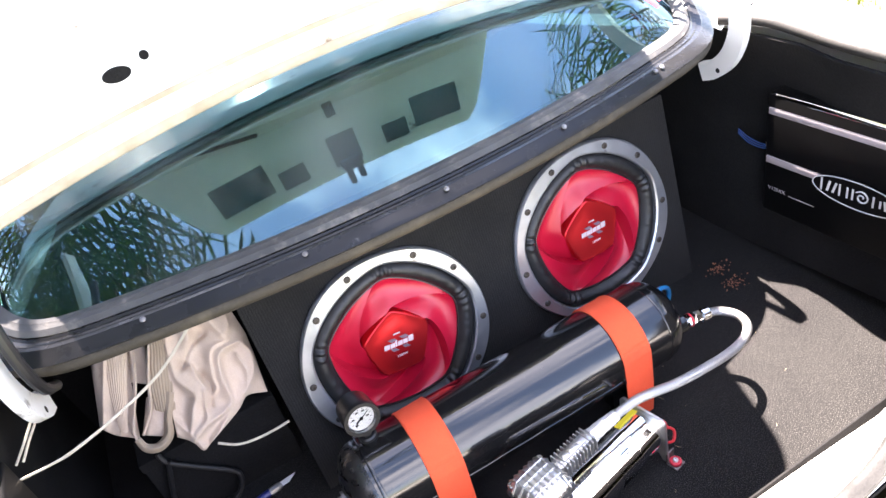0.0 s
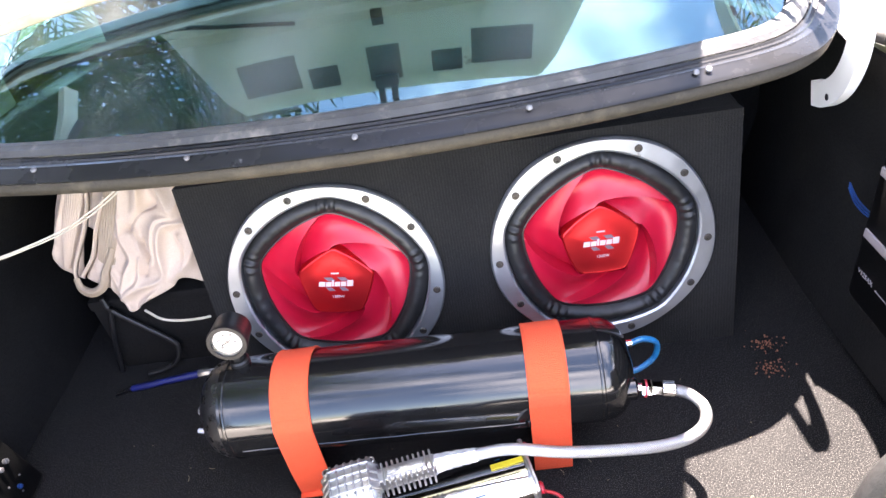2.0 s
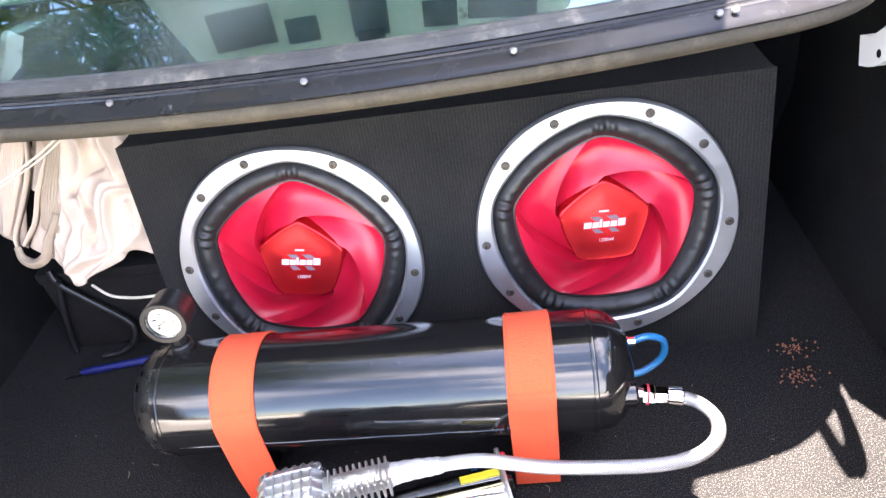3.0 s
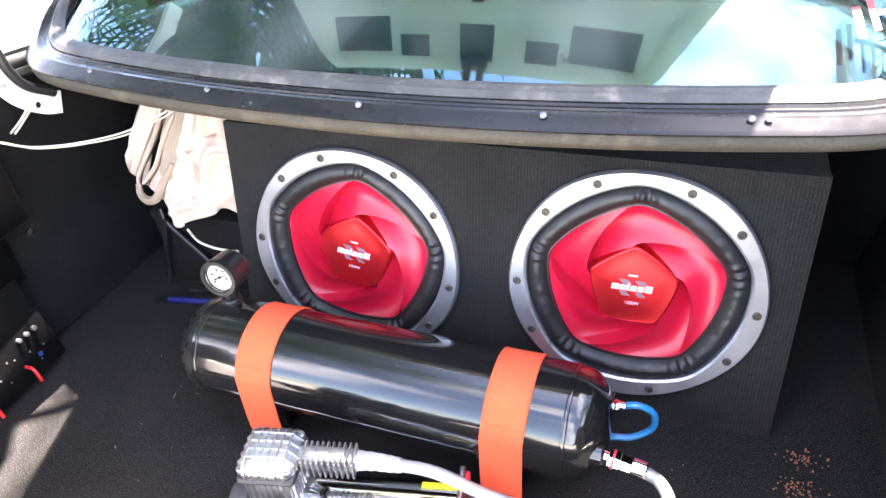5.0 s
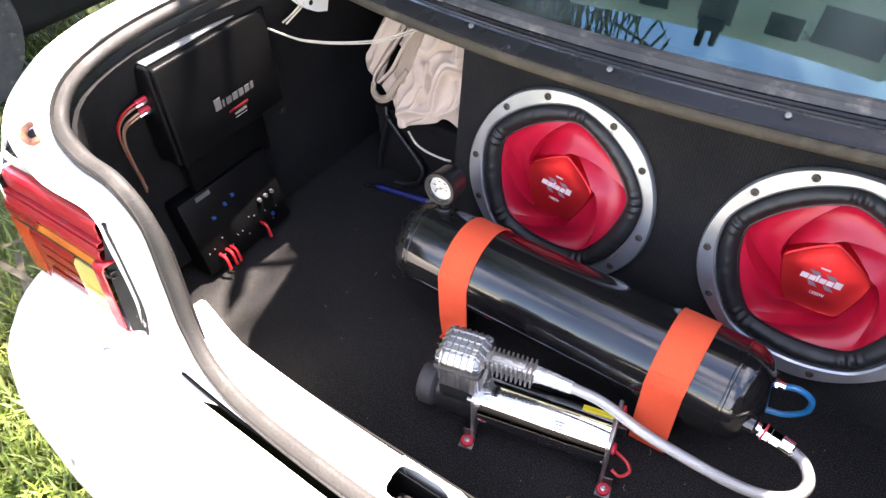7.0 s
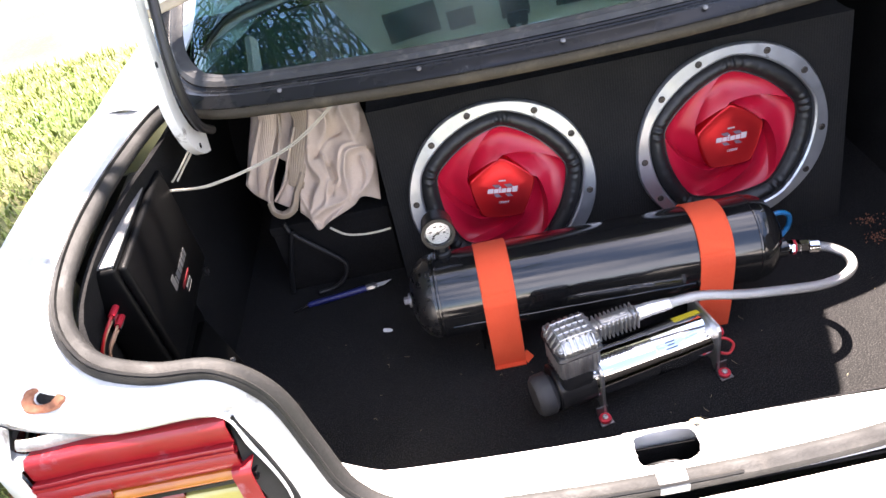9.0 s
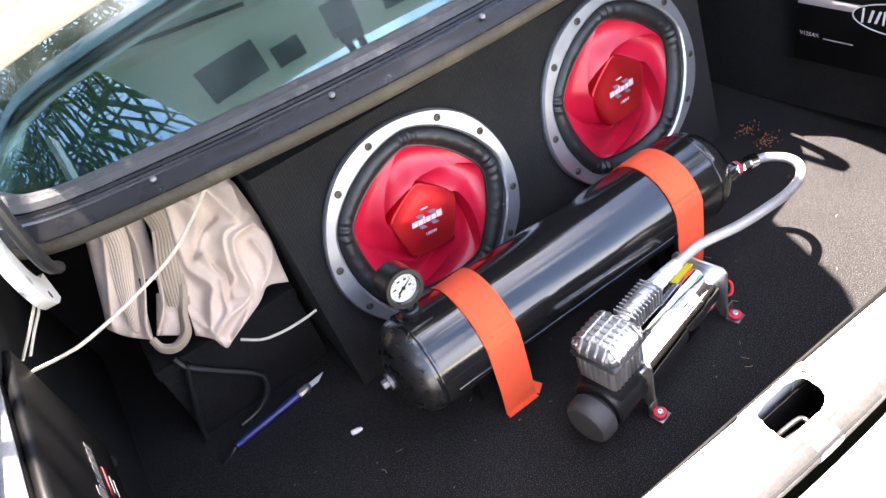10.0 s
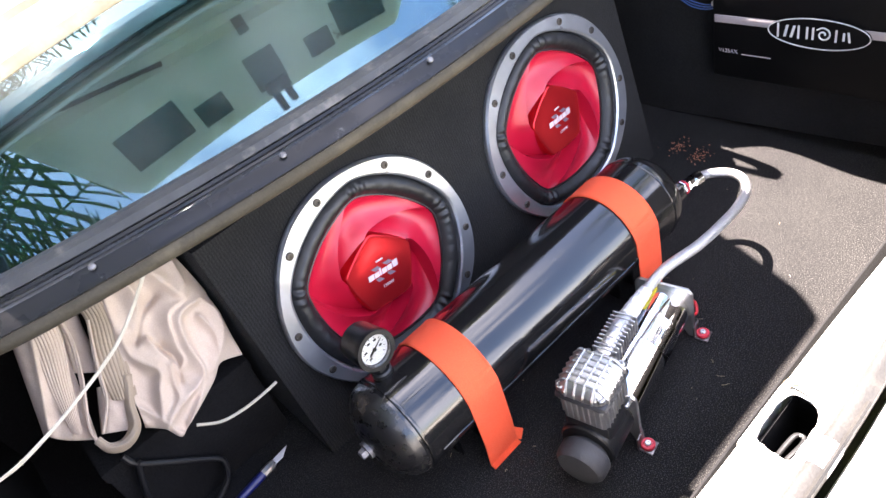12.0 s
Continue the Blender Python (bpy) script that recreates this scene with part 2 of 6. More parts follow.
M["lampdeep"] = mat("deep_red_lens", (0.22, 0.014, 0.008), (0.15, 0.010, 0.008), rough=0.25, scale=16, coat=0.4)
M["lamporange"] = mat("orange_red_lens", (0.36, 0.035, 0.010), (0.28, 0.045, 0.010), rough=0.25, scale=9, coat=0.4)
M["lamppale"] = mat("pale_lens_strip", (0.52, 0.48, 0.50), (0.44, 0.40, 0.43), rough=0.3, scale=14, coat=0.3)
M["rust"] = mat("rusty_grime", (0.15, 0.135, 0.11), (0.34, 0.33, 0.31), rough=0.85, scale=60, fine=0.5, fine_scale=240, wear=(0.06, 0.04, 0.025), wear_scale=55, wear_at=(0.5, 0.66), bump=0.5)
M["grime"] = mat("grimy_paint", (0.42, 0.42, 0.41), (0.20, 0.195, 0.18), rough=0.7, scale=26, fine=0.4, fine_scale=240, wear=(0.08, 0.075, 0.06), wear_scale=30, wear_at=(0.56, 0.72), bump=0.3)
M["glass"] = glass_mat("tinted_window", (0.07, 0.19, 0.24), ior=1.9, tint=(0.54, 0.92, 1.0), dust=0.03)
M["clear"] = glass_mat("clear_glass", (0.95, 0.95, 0.95))
M["cabin"] = mat("grey_cabin_trim", (0.03, 0.034, 0.034), (0.04, 0.044, 0.044), rough=0.85, scale=6, bump=0.3)
M["ground"] = mat("lawn_soil", (0.050, 0.075, 0.012), (0.11, 0.095, 0.040), rough=0.95, scale=1.3, fine=0.8, fine_scale=60, bump=1.0, bump_scale=40)
M["grass"] = mat("grass_blades", (0.085, 0.150, 0.016), (0.165, 0.175, 0.034), rough=0.55, scale=1.6)
M["rust"] = mat("rust_crumbs", (0.20, 0.07, 0.035), (0.32, 0.14, 0.08), rough=0.95, scale=200)
M["bark"] = mat("palm_bark", (0.24, 0.20, 0.15), (0.15, 0.12, 0.09), rough=0.95, scale=10, bump=1.0, bump_scale=30)
M["palm"] = mat("palm_leaf", (0.05, 0.11, 0.02), (0.09, 0.14, 0.03), rough=0.22, scale=1.5)
M["tan"] = mat("tan_sealer", (0.44, 0.37, 0.28), (0.32, 0.26, 0.18), rough=0.8, scale=25, bump=0.5, bump_scale=150)
M["darkcar"] = mat("dark_car_paint", (0.006, 0.006, 0.007), (0.010, 0.010, 0.011), rough=0.5, scale=8, spec=0.2)
M["drum"] = mat("blue_grey_plastic", (0.10, 0.14, 0.22), (0.07, 0.10, 0.16), rough=0.5, scale=10, wear=(0.25, 0.26, 0.28), wear_scale=20)
M["straw"] = mat("dry_straw", (0.34, 0.28, 0.17), (0.22, 0.17, 0.10), rough=0.9, scale=30)
M["leaf"] = mat("dry_palm_leaf", (0.15, 0.12, 0.075), (0.09, 0.07, 0.04), rough=0.8, scale=12)



def braid_relief(m, around=20.0, pitch=0.0028):
    """Crossing strands for a braided hose, laid along its length."""
    nt = m.node_tree
    b = nt.nodes["Principled BSDF"]
    uv = nt.nodes.new("ShaderNodeUVMap")
    uv.uv_map = "along"
    sep = nt.nodes.new("ShaderNodeSeparateXYZ")
    nt.links.new(uv.outputs[0], sep.inputs[0])

    def math_(op, a, c):
        n = nt.nodes.new("ShaderNodeMath")
        n.operation = op
        for k, v in enumerate((a, c)):
            if isinstance(v, (int, float)):
                n.inputs[k].default_value = v
            elif v is not None:
                nt.links.new(v, n.inputs[k])
        return n.outputs[0]

    u = math_("MULTIPLY", sep.outputs[0], around * 2 * math.pi)
    v = math_("MULTIPLY", sep.outputs[1], 2 * math.pi / pitch)
    h = math_("MAXIMUM", math_("SINE", math_("ADD", u, v), None), math_("SINE", math_("SUBTRACT", u, v), None))
    n = nt.nodes.new("ShaderNodeBump")
    n.inputs["Strength"].default_value, n.inputs["Distance"].default_value = 0.6, 0.0006
    nt.links.new(h, n.inputs["Height"])
    nt.links.new(n.outputs[0], b.inputs["Normal"])
    col = ramp_mix(nt, spread(nt, h, -0.2, 0.9), (0.16, 0.157, 0.153), (0.58, 0.57, 0.56))
    nt.links.new(col, b.inputs["Base Color"])


braid_relief(M["braid"])


def ribbed_weave(m, spacing=0.0042):
    """Fine upright ribs, broken by the nap, for needled carpet."""
    nt = m.node_tree
    b = nt.nodes["Principled BSDF"]
    place, wave, mix = nt.nodes.new("ShaderNodeTexCoord"), nt.nodes.new("ShaderNodeTexWave"), nt.nodes.new("ShaderNodeMix")
    wave.wave_type, wave.bands_direction, wave.wave_profile = "BANDS", "X", "SIN"
    wave.inputs["Scale"].default_value = 0.314 / spacing
    wave.inputs["Distortion"].default_value, wave.inputs["Detail"].default_value, wave.inputs["Detail Scale"].default_value = 2.2, 2.0, 2.5
    nt.links.new(place.outputs["Object"], wave.inputs["Vector"])
    mix.data_type, mix.blend_type = "RGBA", "MULTIPLY"
    mix.inputs[0].default_value = 0.45
    nt.links.new(b.inputs["Base Color"].links[0].from_socket, mix.inputs[6])
    nt.links.new(wave.outputs["Color"], mix.inputs[7])
    nt.links.new(mix.outputs[2], b.inputs["Base Color"])


ribbed_weave(M["boxcarpet"])


# ---- mesh helpers ----
def part(name, bm, material, parent=None, label="", smooth=35):
    """One mesh object from a bmesh, under a thing or a part; smooth: the angle in degrees under which edges are shaded round."""
    bmesh.ops.recalc_face_normals(bm, faces=bm.faces)
    me = bpy.data.meshes.new(name)
    bm.to_mesh(me)
    bm.free()
    for p in me.polygons:
        p.use_smooth = True
    if smooth < 180:
        me.set_sharp_from_angle(angle=radians(smooth))
    me.materials.append(M[material] if isinstance(material, str) else material)
    ob = new(name, me)
    ob.parent = parent
    if label:
        tagged(ob, label)
    return ob


def thing(name, label, category, m=None, group="", kind=""):
    ob = new(name)
    ob.empty_display_size = 0.05
    if m is not None:
        ob.matrix_world = m
    return tagged(ob, label, category, group, kind)


def bevel(bm, width, segments=2, angle=30):
    edges = [e for e in bm.edges if len(e.link_faces) == 2 and e.calc_face_angle(0) > radians(angle)]
    if edges:
        bmesh.ops.bevel(bm, geom=edges, offset=width, segments=segments, profile=0.5, affect="EDGES", clamp_overlap=True)
    return bm


def box(size, at=(0, 0, 0), round_=0.0, turn=None, segments=2):
    bm = bmesh.new()
    bmesh.ops.create_cube(bm, size=1)
    bmesh.ops.scale(bm, vec=size, verts=bm.verts)
    if round_:
        bevel(bm, round_, segments)
    if turn is not None:
        bmesh.ops.transform(bm, matrix=turn.to_3x3().to_4x4(), verts=bm.verts)
    bmesh.ops.translate(bm, vec=at, verts=bm.verts)
    return bm


def join(*bms):
    """Several bmeshes as one."""
    out = bmesh.new()
    for b in bms:
        me = bpy.data.meshes.new("t")
        b.to_mesh(me)
        b.free()
        out.from_mesh(me)
        bpy.data.meshes.remove(me)
    return out


def rings(rows, closed=True, caps=False):  # rows keep their order as vertex numbers
    """Faces between rows of points of equal length."""
    bm = bmesh.new()
    vs = [[bm.verts.new(p) for p in row] for row in rows]
    n = len(vs[0])
    for a, b in zip(vs, vs[1:]):
        for i in range(n if closed else n - 1):
            j = (i + 1) % n
            bm.faces.new((a[i], a[j], b[j], b[i]))
    if caps:
        bm.faces.new(vs[0][::-1])
        bm.faces.new(vs[-1])
    bm.verts.index_update()
    return bm


def lathe(profile, m=None, n=32, caps=True):
    """A turned body: profile of (radius, height) about z, laid by m."""
    rows = [[Vector((r * math.cos(2 * math.pi * i / n), r * math.sin(2 * math.pi * i / n), z)) for i in range(n)] for r, z in profile]
    bm = rings(rows, True, caps)
    if m is not None:
        bmesh.ops.transform(bm, matrix=m, verts=bm.verts)
    return bm


def smooth_line(pts, per=8):
    """Points along a smooth curve through pts (Catmull-Rom)."""
    p = [Vector(q) for q in pts]
    p = [2 * p[0] - p[1], *p, 2 * p[-1] - p[-2]]
    out = []
    for i in range(1, len(p) - 2):
        for k in range(per):
            t = k / per
            out.append(0.5 * (2 * p[i] + (p[i + 1] - p[i - 1]) * t + (2 * p[i - 1] - 5 * p[i] + 4 * p[i + 1] - p[i + 2]) * t * t
                              + (3 * p[i] - p[i - 1] - 3 * p[i + 1] + p[i + 2]) * t ** 3))
    return out + [p[-2]]


def sweep(line, section, up=(0, 0, 1), caps=True, closed=True):
    """A section of (side, height) drawn along a line; side lies across the line and up."""
    rows = []
    for i, p in enumerate(line):
        t = (line[min(i + 1, len(line) - 1)] - line[max(i - 1, 0)]).normalized()
        u = up[i] if isinstance(up, list) else Vector(up)
        s = t.cross(u).normalized()
        u = s.cross(t).normalized()
        rows.append([p + s * a + u * b for a, b in section])
    return rings(rows, closed, caps)


def tube(pts, r, per=8, n=10, caps=True):
    """A round cord along a smooth curve, with no twist."""
    line = smooth_line(pts, per)
    t0 = (line[1] - line[0]).normalized()
    u = t0.orthogonal().normalized()
    rows = []
    for i, p in enumerate(line):
        t = (line[min(i + 1, len(line) - 1)] - line[max(i - 1, 0)]).normalized()
        u = (u - t * u.dot(t)).normalized()
        v = t.cross(u)
        rad = r(i / (len(line) - 1)) if callable(r) else r
        rows.append([p + (u * math.cos(a) + v * math.sin(a)) * rad for a in (2 * math.pi * k / n for k in range(n))])
    bm = rings(rows, True, caps)
    uv = bm.loops.layers.uv.new("along")
    run = [0.0]
    for a, b in zip(line, line[1:]):
        run.append(run[-1] + (b - a).length)
    for f in bm.faces:
        ids = [l.vert.index for l in f.loops]
        for l in f.loops:
            i, k = divmod(l.vert.index, n)
            wrap = 1 if k == 0 and any(q % n == n - 1 for q in ids) and len(ids) == 4 else 0
            l[uv].uv = (k / n + wrap, run[min(i, len(run) - 1)])
    return bm


def prism(outline, depth, m=None, round_=0.0, segments=1):
    """A flat shape of outline (x, y) with thickness along z."""
    bm = bmesh.new()
    f = bm.faces.new([bm.verts.new((x, y, 0)) for x, y in outline])
    up = bmesh.ops.extrude_face_region(bm, geom=[f])["geom"]
    bmesh.ops.translate(bm, vec=(0, 0, depth), verts=[v for v in up if isinstance(v, bmesh.types.BMVert)])
    if round_:
        bevel(bm, round_, segments)
    if m is not None:
        bmesh.ops.transform(bm, matrix=m, verts=bm.verts)
    return bm


def axes(x, y, z, at):
    """A pose from three directions and a place."""
    return Matrix((tuple(x), tuple(y), tuple(z))).transposed().to_4x4() if at is None else Matrix.Translation(at) @ Matrix((tuple(x), tuple(y), tuple(z))).transposed().to_4x4()


def along(a, b, up=(0, 0, 1)):
    """A pose at a whose z runs to b."""
    z = (Vector(b) - Vector(a)).normalized()
    x = Vector(up).cross(z)
    x = (x if x.length > 1e-4 else z.orthogonal()).normalized()
    return axes(x, z.cross(x), z, a)


def sheet_solid(rows, thick, closed=False):
    """A curved sheet with thickness, from rows of points."""
    bm = rings(rows, closed)
    bmesh.ops.recalc_face_normals(bm, faces=bm.faces)
    bmesh.ops.solidify(bm, geom=bm.faces[:] + bm.edges[:] + bm.verts[:], thickness=thick)
    return bm


def lettering(text, size, m, material, parent, name="lettering", depth=0.0004):
    cu = bpy.data.curves.new(name, "FONT")
    cu.body, cu.size, cu.extrude, cu.align_x, cu.align_y = text, size, depth, "CENTER", "CENTER"
    tmp = bpy.data.objects.new("t", cu)
    me = bpy.data.meshes.new_from_object(tmp)
    bpy.data.objects.remove(tmp)
    me.materials.append(M[material])
    ob = new(name, me)
    ob.parent = parent
    ob.matrix_local = m
    return ob


# ---- ground ----
GROUND = -0.56
bm = bmesh.new()
n = 40
grid = []
for i in range(n + 1):
    row = []
    for j in range(n + 1):
        # finer in the middle, far out at the rim
        u, v = 2 * i / n - 1, 2 * j / n - 1
        x, y = 4 * u + 1500 * u ** 7, 4 * v + 1500 * v ** 7
        z = 0.02 * noise.noise(Vector((x, y, 0)) * 0.9) if max(abs(u), abs(v)) < 0.75 else 0.0
        row.append((x, y, GROUND + z))
    grid.append(row)
tagged(part("ground", rings(grid, False), "ground", smooth=180), "sunlit lawn with dry bare patches", "ground", kind="structure")
bm.free()


def grass():
    """Blades of grass where the lawn comes into view beside and behind the car."""
    rnd = np.random.default_rng(5)
    n = 42000
    zone = rnd.random(n)
    x = np.where(zone < 0.62, -0.85 - 2.6 * rnd.random(n) ** 1.4, np.where(zone < 0.86, -1.6 + 2.6 * rnd.random(n), 0.75 + 3.0 * rnd.random(n)))
    y = np.where(zone < 0.62, -1.0 + 4.6 * rnd.random(n), np.where(zone < 0.86, -0.95 + 0.6 * rnd.random(n), 0.4 + 2.6 * rnd.random(n)))
    a = rnd.random(n) * 2 * np.pi
    h = 0.022 + 0.045 * rnd.random(n)
    w = 0.0025 + 0.003 * rnd.random(n)
    lean = 0.02 + 0.05 * rnd.random(n)
    d, s = np.stack([np.cos(a), np.sin(a)], 1), np.stack([-np.sin(a), np.cos(a)], 1)
    foot = np.stack([x, y], 1)
    z0 = np.full(n, GROUND - 0.015)
    def at(p, z):
        return np.concatenate([p, z[:, None]], 1)
    v = np.stack([at(foot - s * w[:, None], z0), at(foot + s * w[:, None], z0), at(foot + d * lean[:, None] * 0.4 + s * w[:, None] * 0.8, z0 + 0.6 * h + 0.01),
                  at(foot + d * lean[:, None] * 0.4 - s * w[:, None] * 0.8, z0 + 0.6 * h + 0.01), at(foot + d * lean[:, None], z0 + h + 0.015)], 1).reshape(-1, 3)
    base = np.arange(n)[:, None] * 5
    quads, tris = (base + [0, 1, 2, 3]).tolist(), (base + [3, 2, 4]).tolist()
    me = bpy.data.meshes.new("grass")
    me.from_pydata(v.tolist(), [], quads + tris)
    me.materials.append(M["grass"])
    return tagged(new("grass", me), "short yellow-green lawn grass beside the car", "grass", kind="stuff")


grass()


# ---- the car ----
def mirror(p):
    return Vector((2 * XC - p[0], p[1], p[2]))


def far_side(p):
    """The right-hand twin of a left point; the opening is a little wider there towards the hinge."""
    return mirror(p) + Vector((0.045 * min(1.0, max(0.0, (p[1] + 0.15) / 0.17)) * min(1.0, p[2] / 0.35), 0, 0))


def both(left):
    """A line from the left side over the middle to the right side."""
    left = [Vector(p) for p in left]
    return left + [far_side(p) for p in left[-2::-1]]


def base_y(x):
    """How far forward the foot of the rear window lies."""
    d = abs(x - XC)
    return -0.035 + 0.27 * d * d + 5 * max(0.0, d - 0.47) ** 2


SEAL = [(-0.628, 0.095, 0.444), (-0.660, 0.02, 0.437), (-0.677, -0.12, 0.428), (-0.683, -0.25, 0.413), (-0.676, -0.34, 0.388), (-0.640, -0.388, 0.360),
        (-0.58, -0.402, 0.340), (-0.515, -0.405, 0.331), (-0.473, -0.404, 0.283), (-0.450, -0.412, 0.202), (-0.43, -0.420, 0.135), (-0.38, -0.433, 0.095),
        (-0.28, -0.446, 0.082), (XC, -0.453, 0.080)]
RIM = [(-0.77, 0.10, 0.45), (-0.780, 0.0, 0.443), (-0.788, -0.12, 0.430), (-0.788, -0.25, 0.413), (-0.785, -0.34, 0.384), (-0.765, -0.41, 0.335),
       (-0.64, -0.447, 0.314), (-0.519, -0.450, 0.311), (-0.496, -0.452, 0.26), (-0.480, -0.454, 0.19), (-0.485, -0.456, 0.11), (-0.455, -0.449, 0.078),
       (-0.30, -0.457, 0.072), (XC, -0.463, 0.070)]
seal_line, rim_line = smooth_line(both(SEAL), 6), smooth_line(both(RIM), 6)

car = thing("car", "white sedan with its trunk lid open and worn paint", "car", SHELL)



def outward(p):
    """Away from the flange: up along the sides, backwards at the tail."""
    f = min(1.0, max(0.0, (-0.3 - p.y) / 0.1))
    g = min(1.0, max(0.0, (0.335 - p.z) / 0.04))
    return Vector((-0.5 * g if p.x < XC else 0.5 * g, -0.75 * f, (1 - 0.35 * f) * (1 - 0.8 * g))).normalized()


def lamp_y(x):
    """How far back the lamp's face lies at x, with its squared-off corner; f grows round the corner."""
    f = max(0.0, (-0.66 - x) / 0.15)
    return -0.452 + 0.13 * f ** 4.5, f


# the painted flange outside the seal, from the seal to the outer edge
rows = []
for f, lift in ((0, 0.0), (0.10, 0.006), (0.22, 0.011), (0.36, 0.009), (0.46, 0.002), (0.54, 0.0), (0.68, 0.0), (0.78, 0.003), (0.86, 0.008), (0.94, 0.007), (1.0, 0.0)):
    rows.append([s.lerp(r, f) + outward(s) * lift * (1.0 if abs(s.x - XC) > 0.36 else 0.25) for s, r in zip(seal_line, rim_line)])
under = [[p - outward(s) * 0.004 for p, s in zip(r, seal_line)] for r in rows]
part("trunk_flange", rings(rows + under[::-1] + [rows[0]], False), "flange", car, "white painted flange with rust spots and scuffs")

for side in (0, 1):
    c = min((p for r in rows for p in r), key=lambda p: (p - Vector((-0.692, -0.402, 0.345))).length)
    c = mirror(c) if side else c
    m = along(c, c + Vector((0, -0.45, 0.89)))
    ring = []
    for r, z in ((0.023, -0.001), (0.021, 0.0022), (0.016, 0.0030), (0.0115, 0.0022), (0.0095, -0.004)):
        ring.append([m @ Vector((1.15 * r * w * math.cos(q), 0.72 * r * w * math.sin(q), z)) for q, w in ((2 * math.pi * k / 28, 1 + 0.16 * noise.noise(Vector((2 * math.cos(6.283 * k / 28), 2 * math.sin(6.283 * k / 28), 3.0)))) for k in range(28))])
    part("drain_plug", rings(ring, True, False), "rust", car, "rusty plug ring in the flange")
    part("plug_hole", lathe([(0.0105, 0.0), (0.0105, 0.0015)], m @ Matrix.Translation((0.003, 0, 0)) @ Matrix.Diagonal((1.1, 0.75, 1, 1)), 14), "lining", car)

# quarter panels outside, from the rim down, and forward to the pillars
for side in (0, 1):
    rows = []
    for dz, out in ((0, 0.0), (-0.012, 0.012), (-0.05, 0.022), (-0.17, 0.045), (-0.36, 0.05), (-0.62, 0.02)):
        row = [(-0.72, 1.3, 0.52), (-0.76, 0.6, 0.49), (-0.77, 0.25, 0.463)] + list(RIM[:5]) + [(-0.765, -0.39, 0.365)]
        row = [Vector((x - out, y, z + dz)) for x, y, z in row]
        if dz < -0.1:
            row[-1].z = row[-2].z = min(row[-3].z, 0.05)
        rows.append([mirror(p) if side else p for p in row])
    part("quarter_panel", sheet_solid(rows, 0.003), "white", car)
    # ledge between the rear window's side and the quarter panel, with the pillar
    a = [(-0.66, 0.08, 0.440), (-0.655, 0.14, 0.456), (-0.62, 0.30, 0.52), (-0.585, 0.50, 0.64), (-0.56, 0.72, 0.74)]
    b = [(-0.77, 0.10, 0.45), (-0.77, 0.25, 0.463), (-0.765, 0.45, 0.48), (-0.70, 0.62, 0.62), (-0.62, 0.80, 0.74)]
    rows = [[Vector(p).lerp(Vector(q), f) + Vector((0, 0, 0.012 * math.sin(math.pi * f))) for p, q in zip(a, b)] for f in (0, 0.25, 0.5, 0.75, 1)]
    rows = [[mirror(p) for p in r] if side else r for r in rows]
    part("pillar", sheet_solid([smooth_line(r, 5) for r in rows], 0.003), "white", car)

# rear sill inside the seal, with the hole of the latch
SILL = [(-0.428, 0.087), (-0.41, 0.098), (-0.392, 0.103), (-0.381, 0.102), (-0.375, 0.094), (-0.371, 0.05), (-0.368, 0.0)]


def sill_row(x):
    d = abs(x - XC)
    rise = max(0.0, d - 0.33)
    return [Vector((x, y + (0.02 if x < XC else -0.012) * min(d / 0.4, 1) ** 2 - (0.0 if i else 0.004), z + (1.15 * rise ** 1.3 if i < 5 else 0.0))) for i, (y, z) in enumerate(SILL)]


H0, H1 = -0.108, -0.022
xs_l = list(np.linspace(-0.468, H0, 22))
xs_r = [2 * XC - x for x in np.linspace(-0.468, 2 * XC - H1, 22)][::-1]
sill = thing("trunk_sill", "white painted trunk sill with chipped edges", "sill", SHELL @ Matrix.Translation((0.004, -0.018, 0.003)), kind="structure")
part("sill_panel", join(sheet_solid([sill_row(x) for x in xs_l], 0.002), sheet_solid([sill_row(x) for x in xs_r], 0.002),
                        sheet_solid([sill_row(x)[4:] for x in (H0, H1)], 0.002)), "white", sill)
bm = bmesh.new()
rim_ = [(H0 - 0.004, -0.4365), (H1 + 0.004, -0.4365), (H1 + 0.004, -0.3755), (H0 - 0.004, -0.3755)]
cx, cy_ = (H0 + H1) / 2, -0.403
ragged = []
for i in range(40):
    a = 2 * math.pi * i / 40
    k = (abs(math.cos(a)) ** 3.2 + abs(math.sin(a)) ** 3.2) ** (-1 / 3.2)
    w = 1 + 0.11 * noise.noise(Vector((2.2 * math.cos(a), 2.2 * math.sin(a), 5))) + 0.06 * noise.noise(Vector((7 * math.cos(a), 7 * math.sin(a), 2)))
    ragged.append((cx + 0.038 * k * w * math.cos(a), cy_ + 0.0205 * k * w * math.sin(a)))


def sill_z(y):
    return float(np.interp(y, [-0.437, -0.41, -0.392, -0.381, -0.375], [0.082, 0.098, 0.103, 0.102, 0.094]))


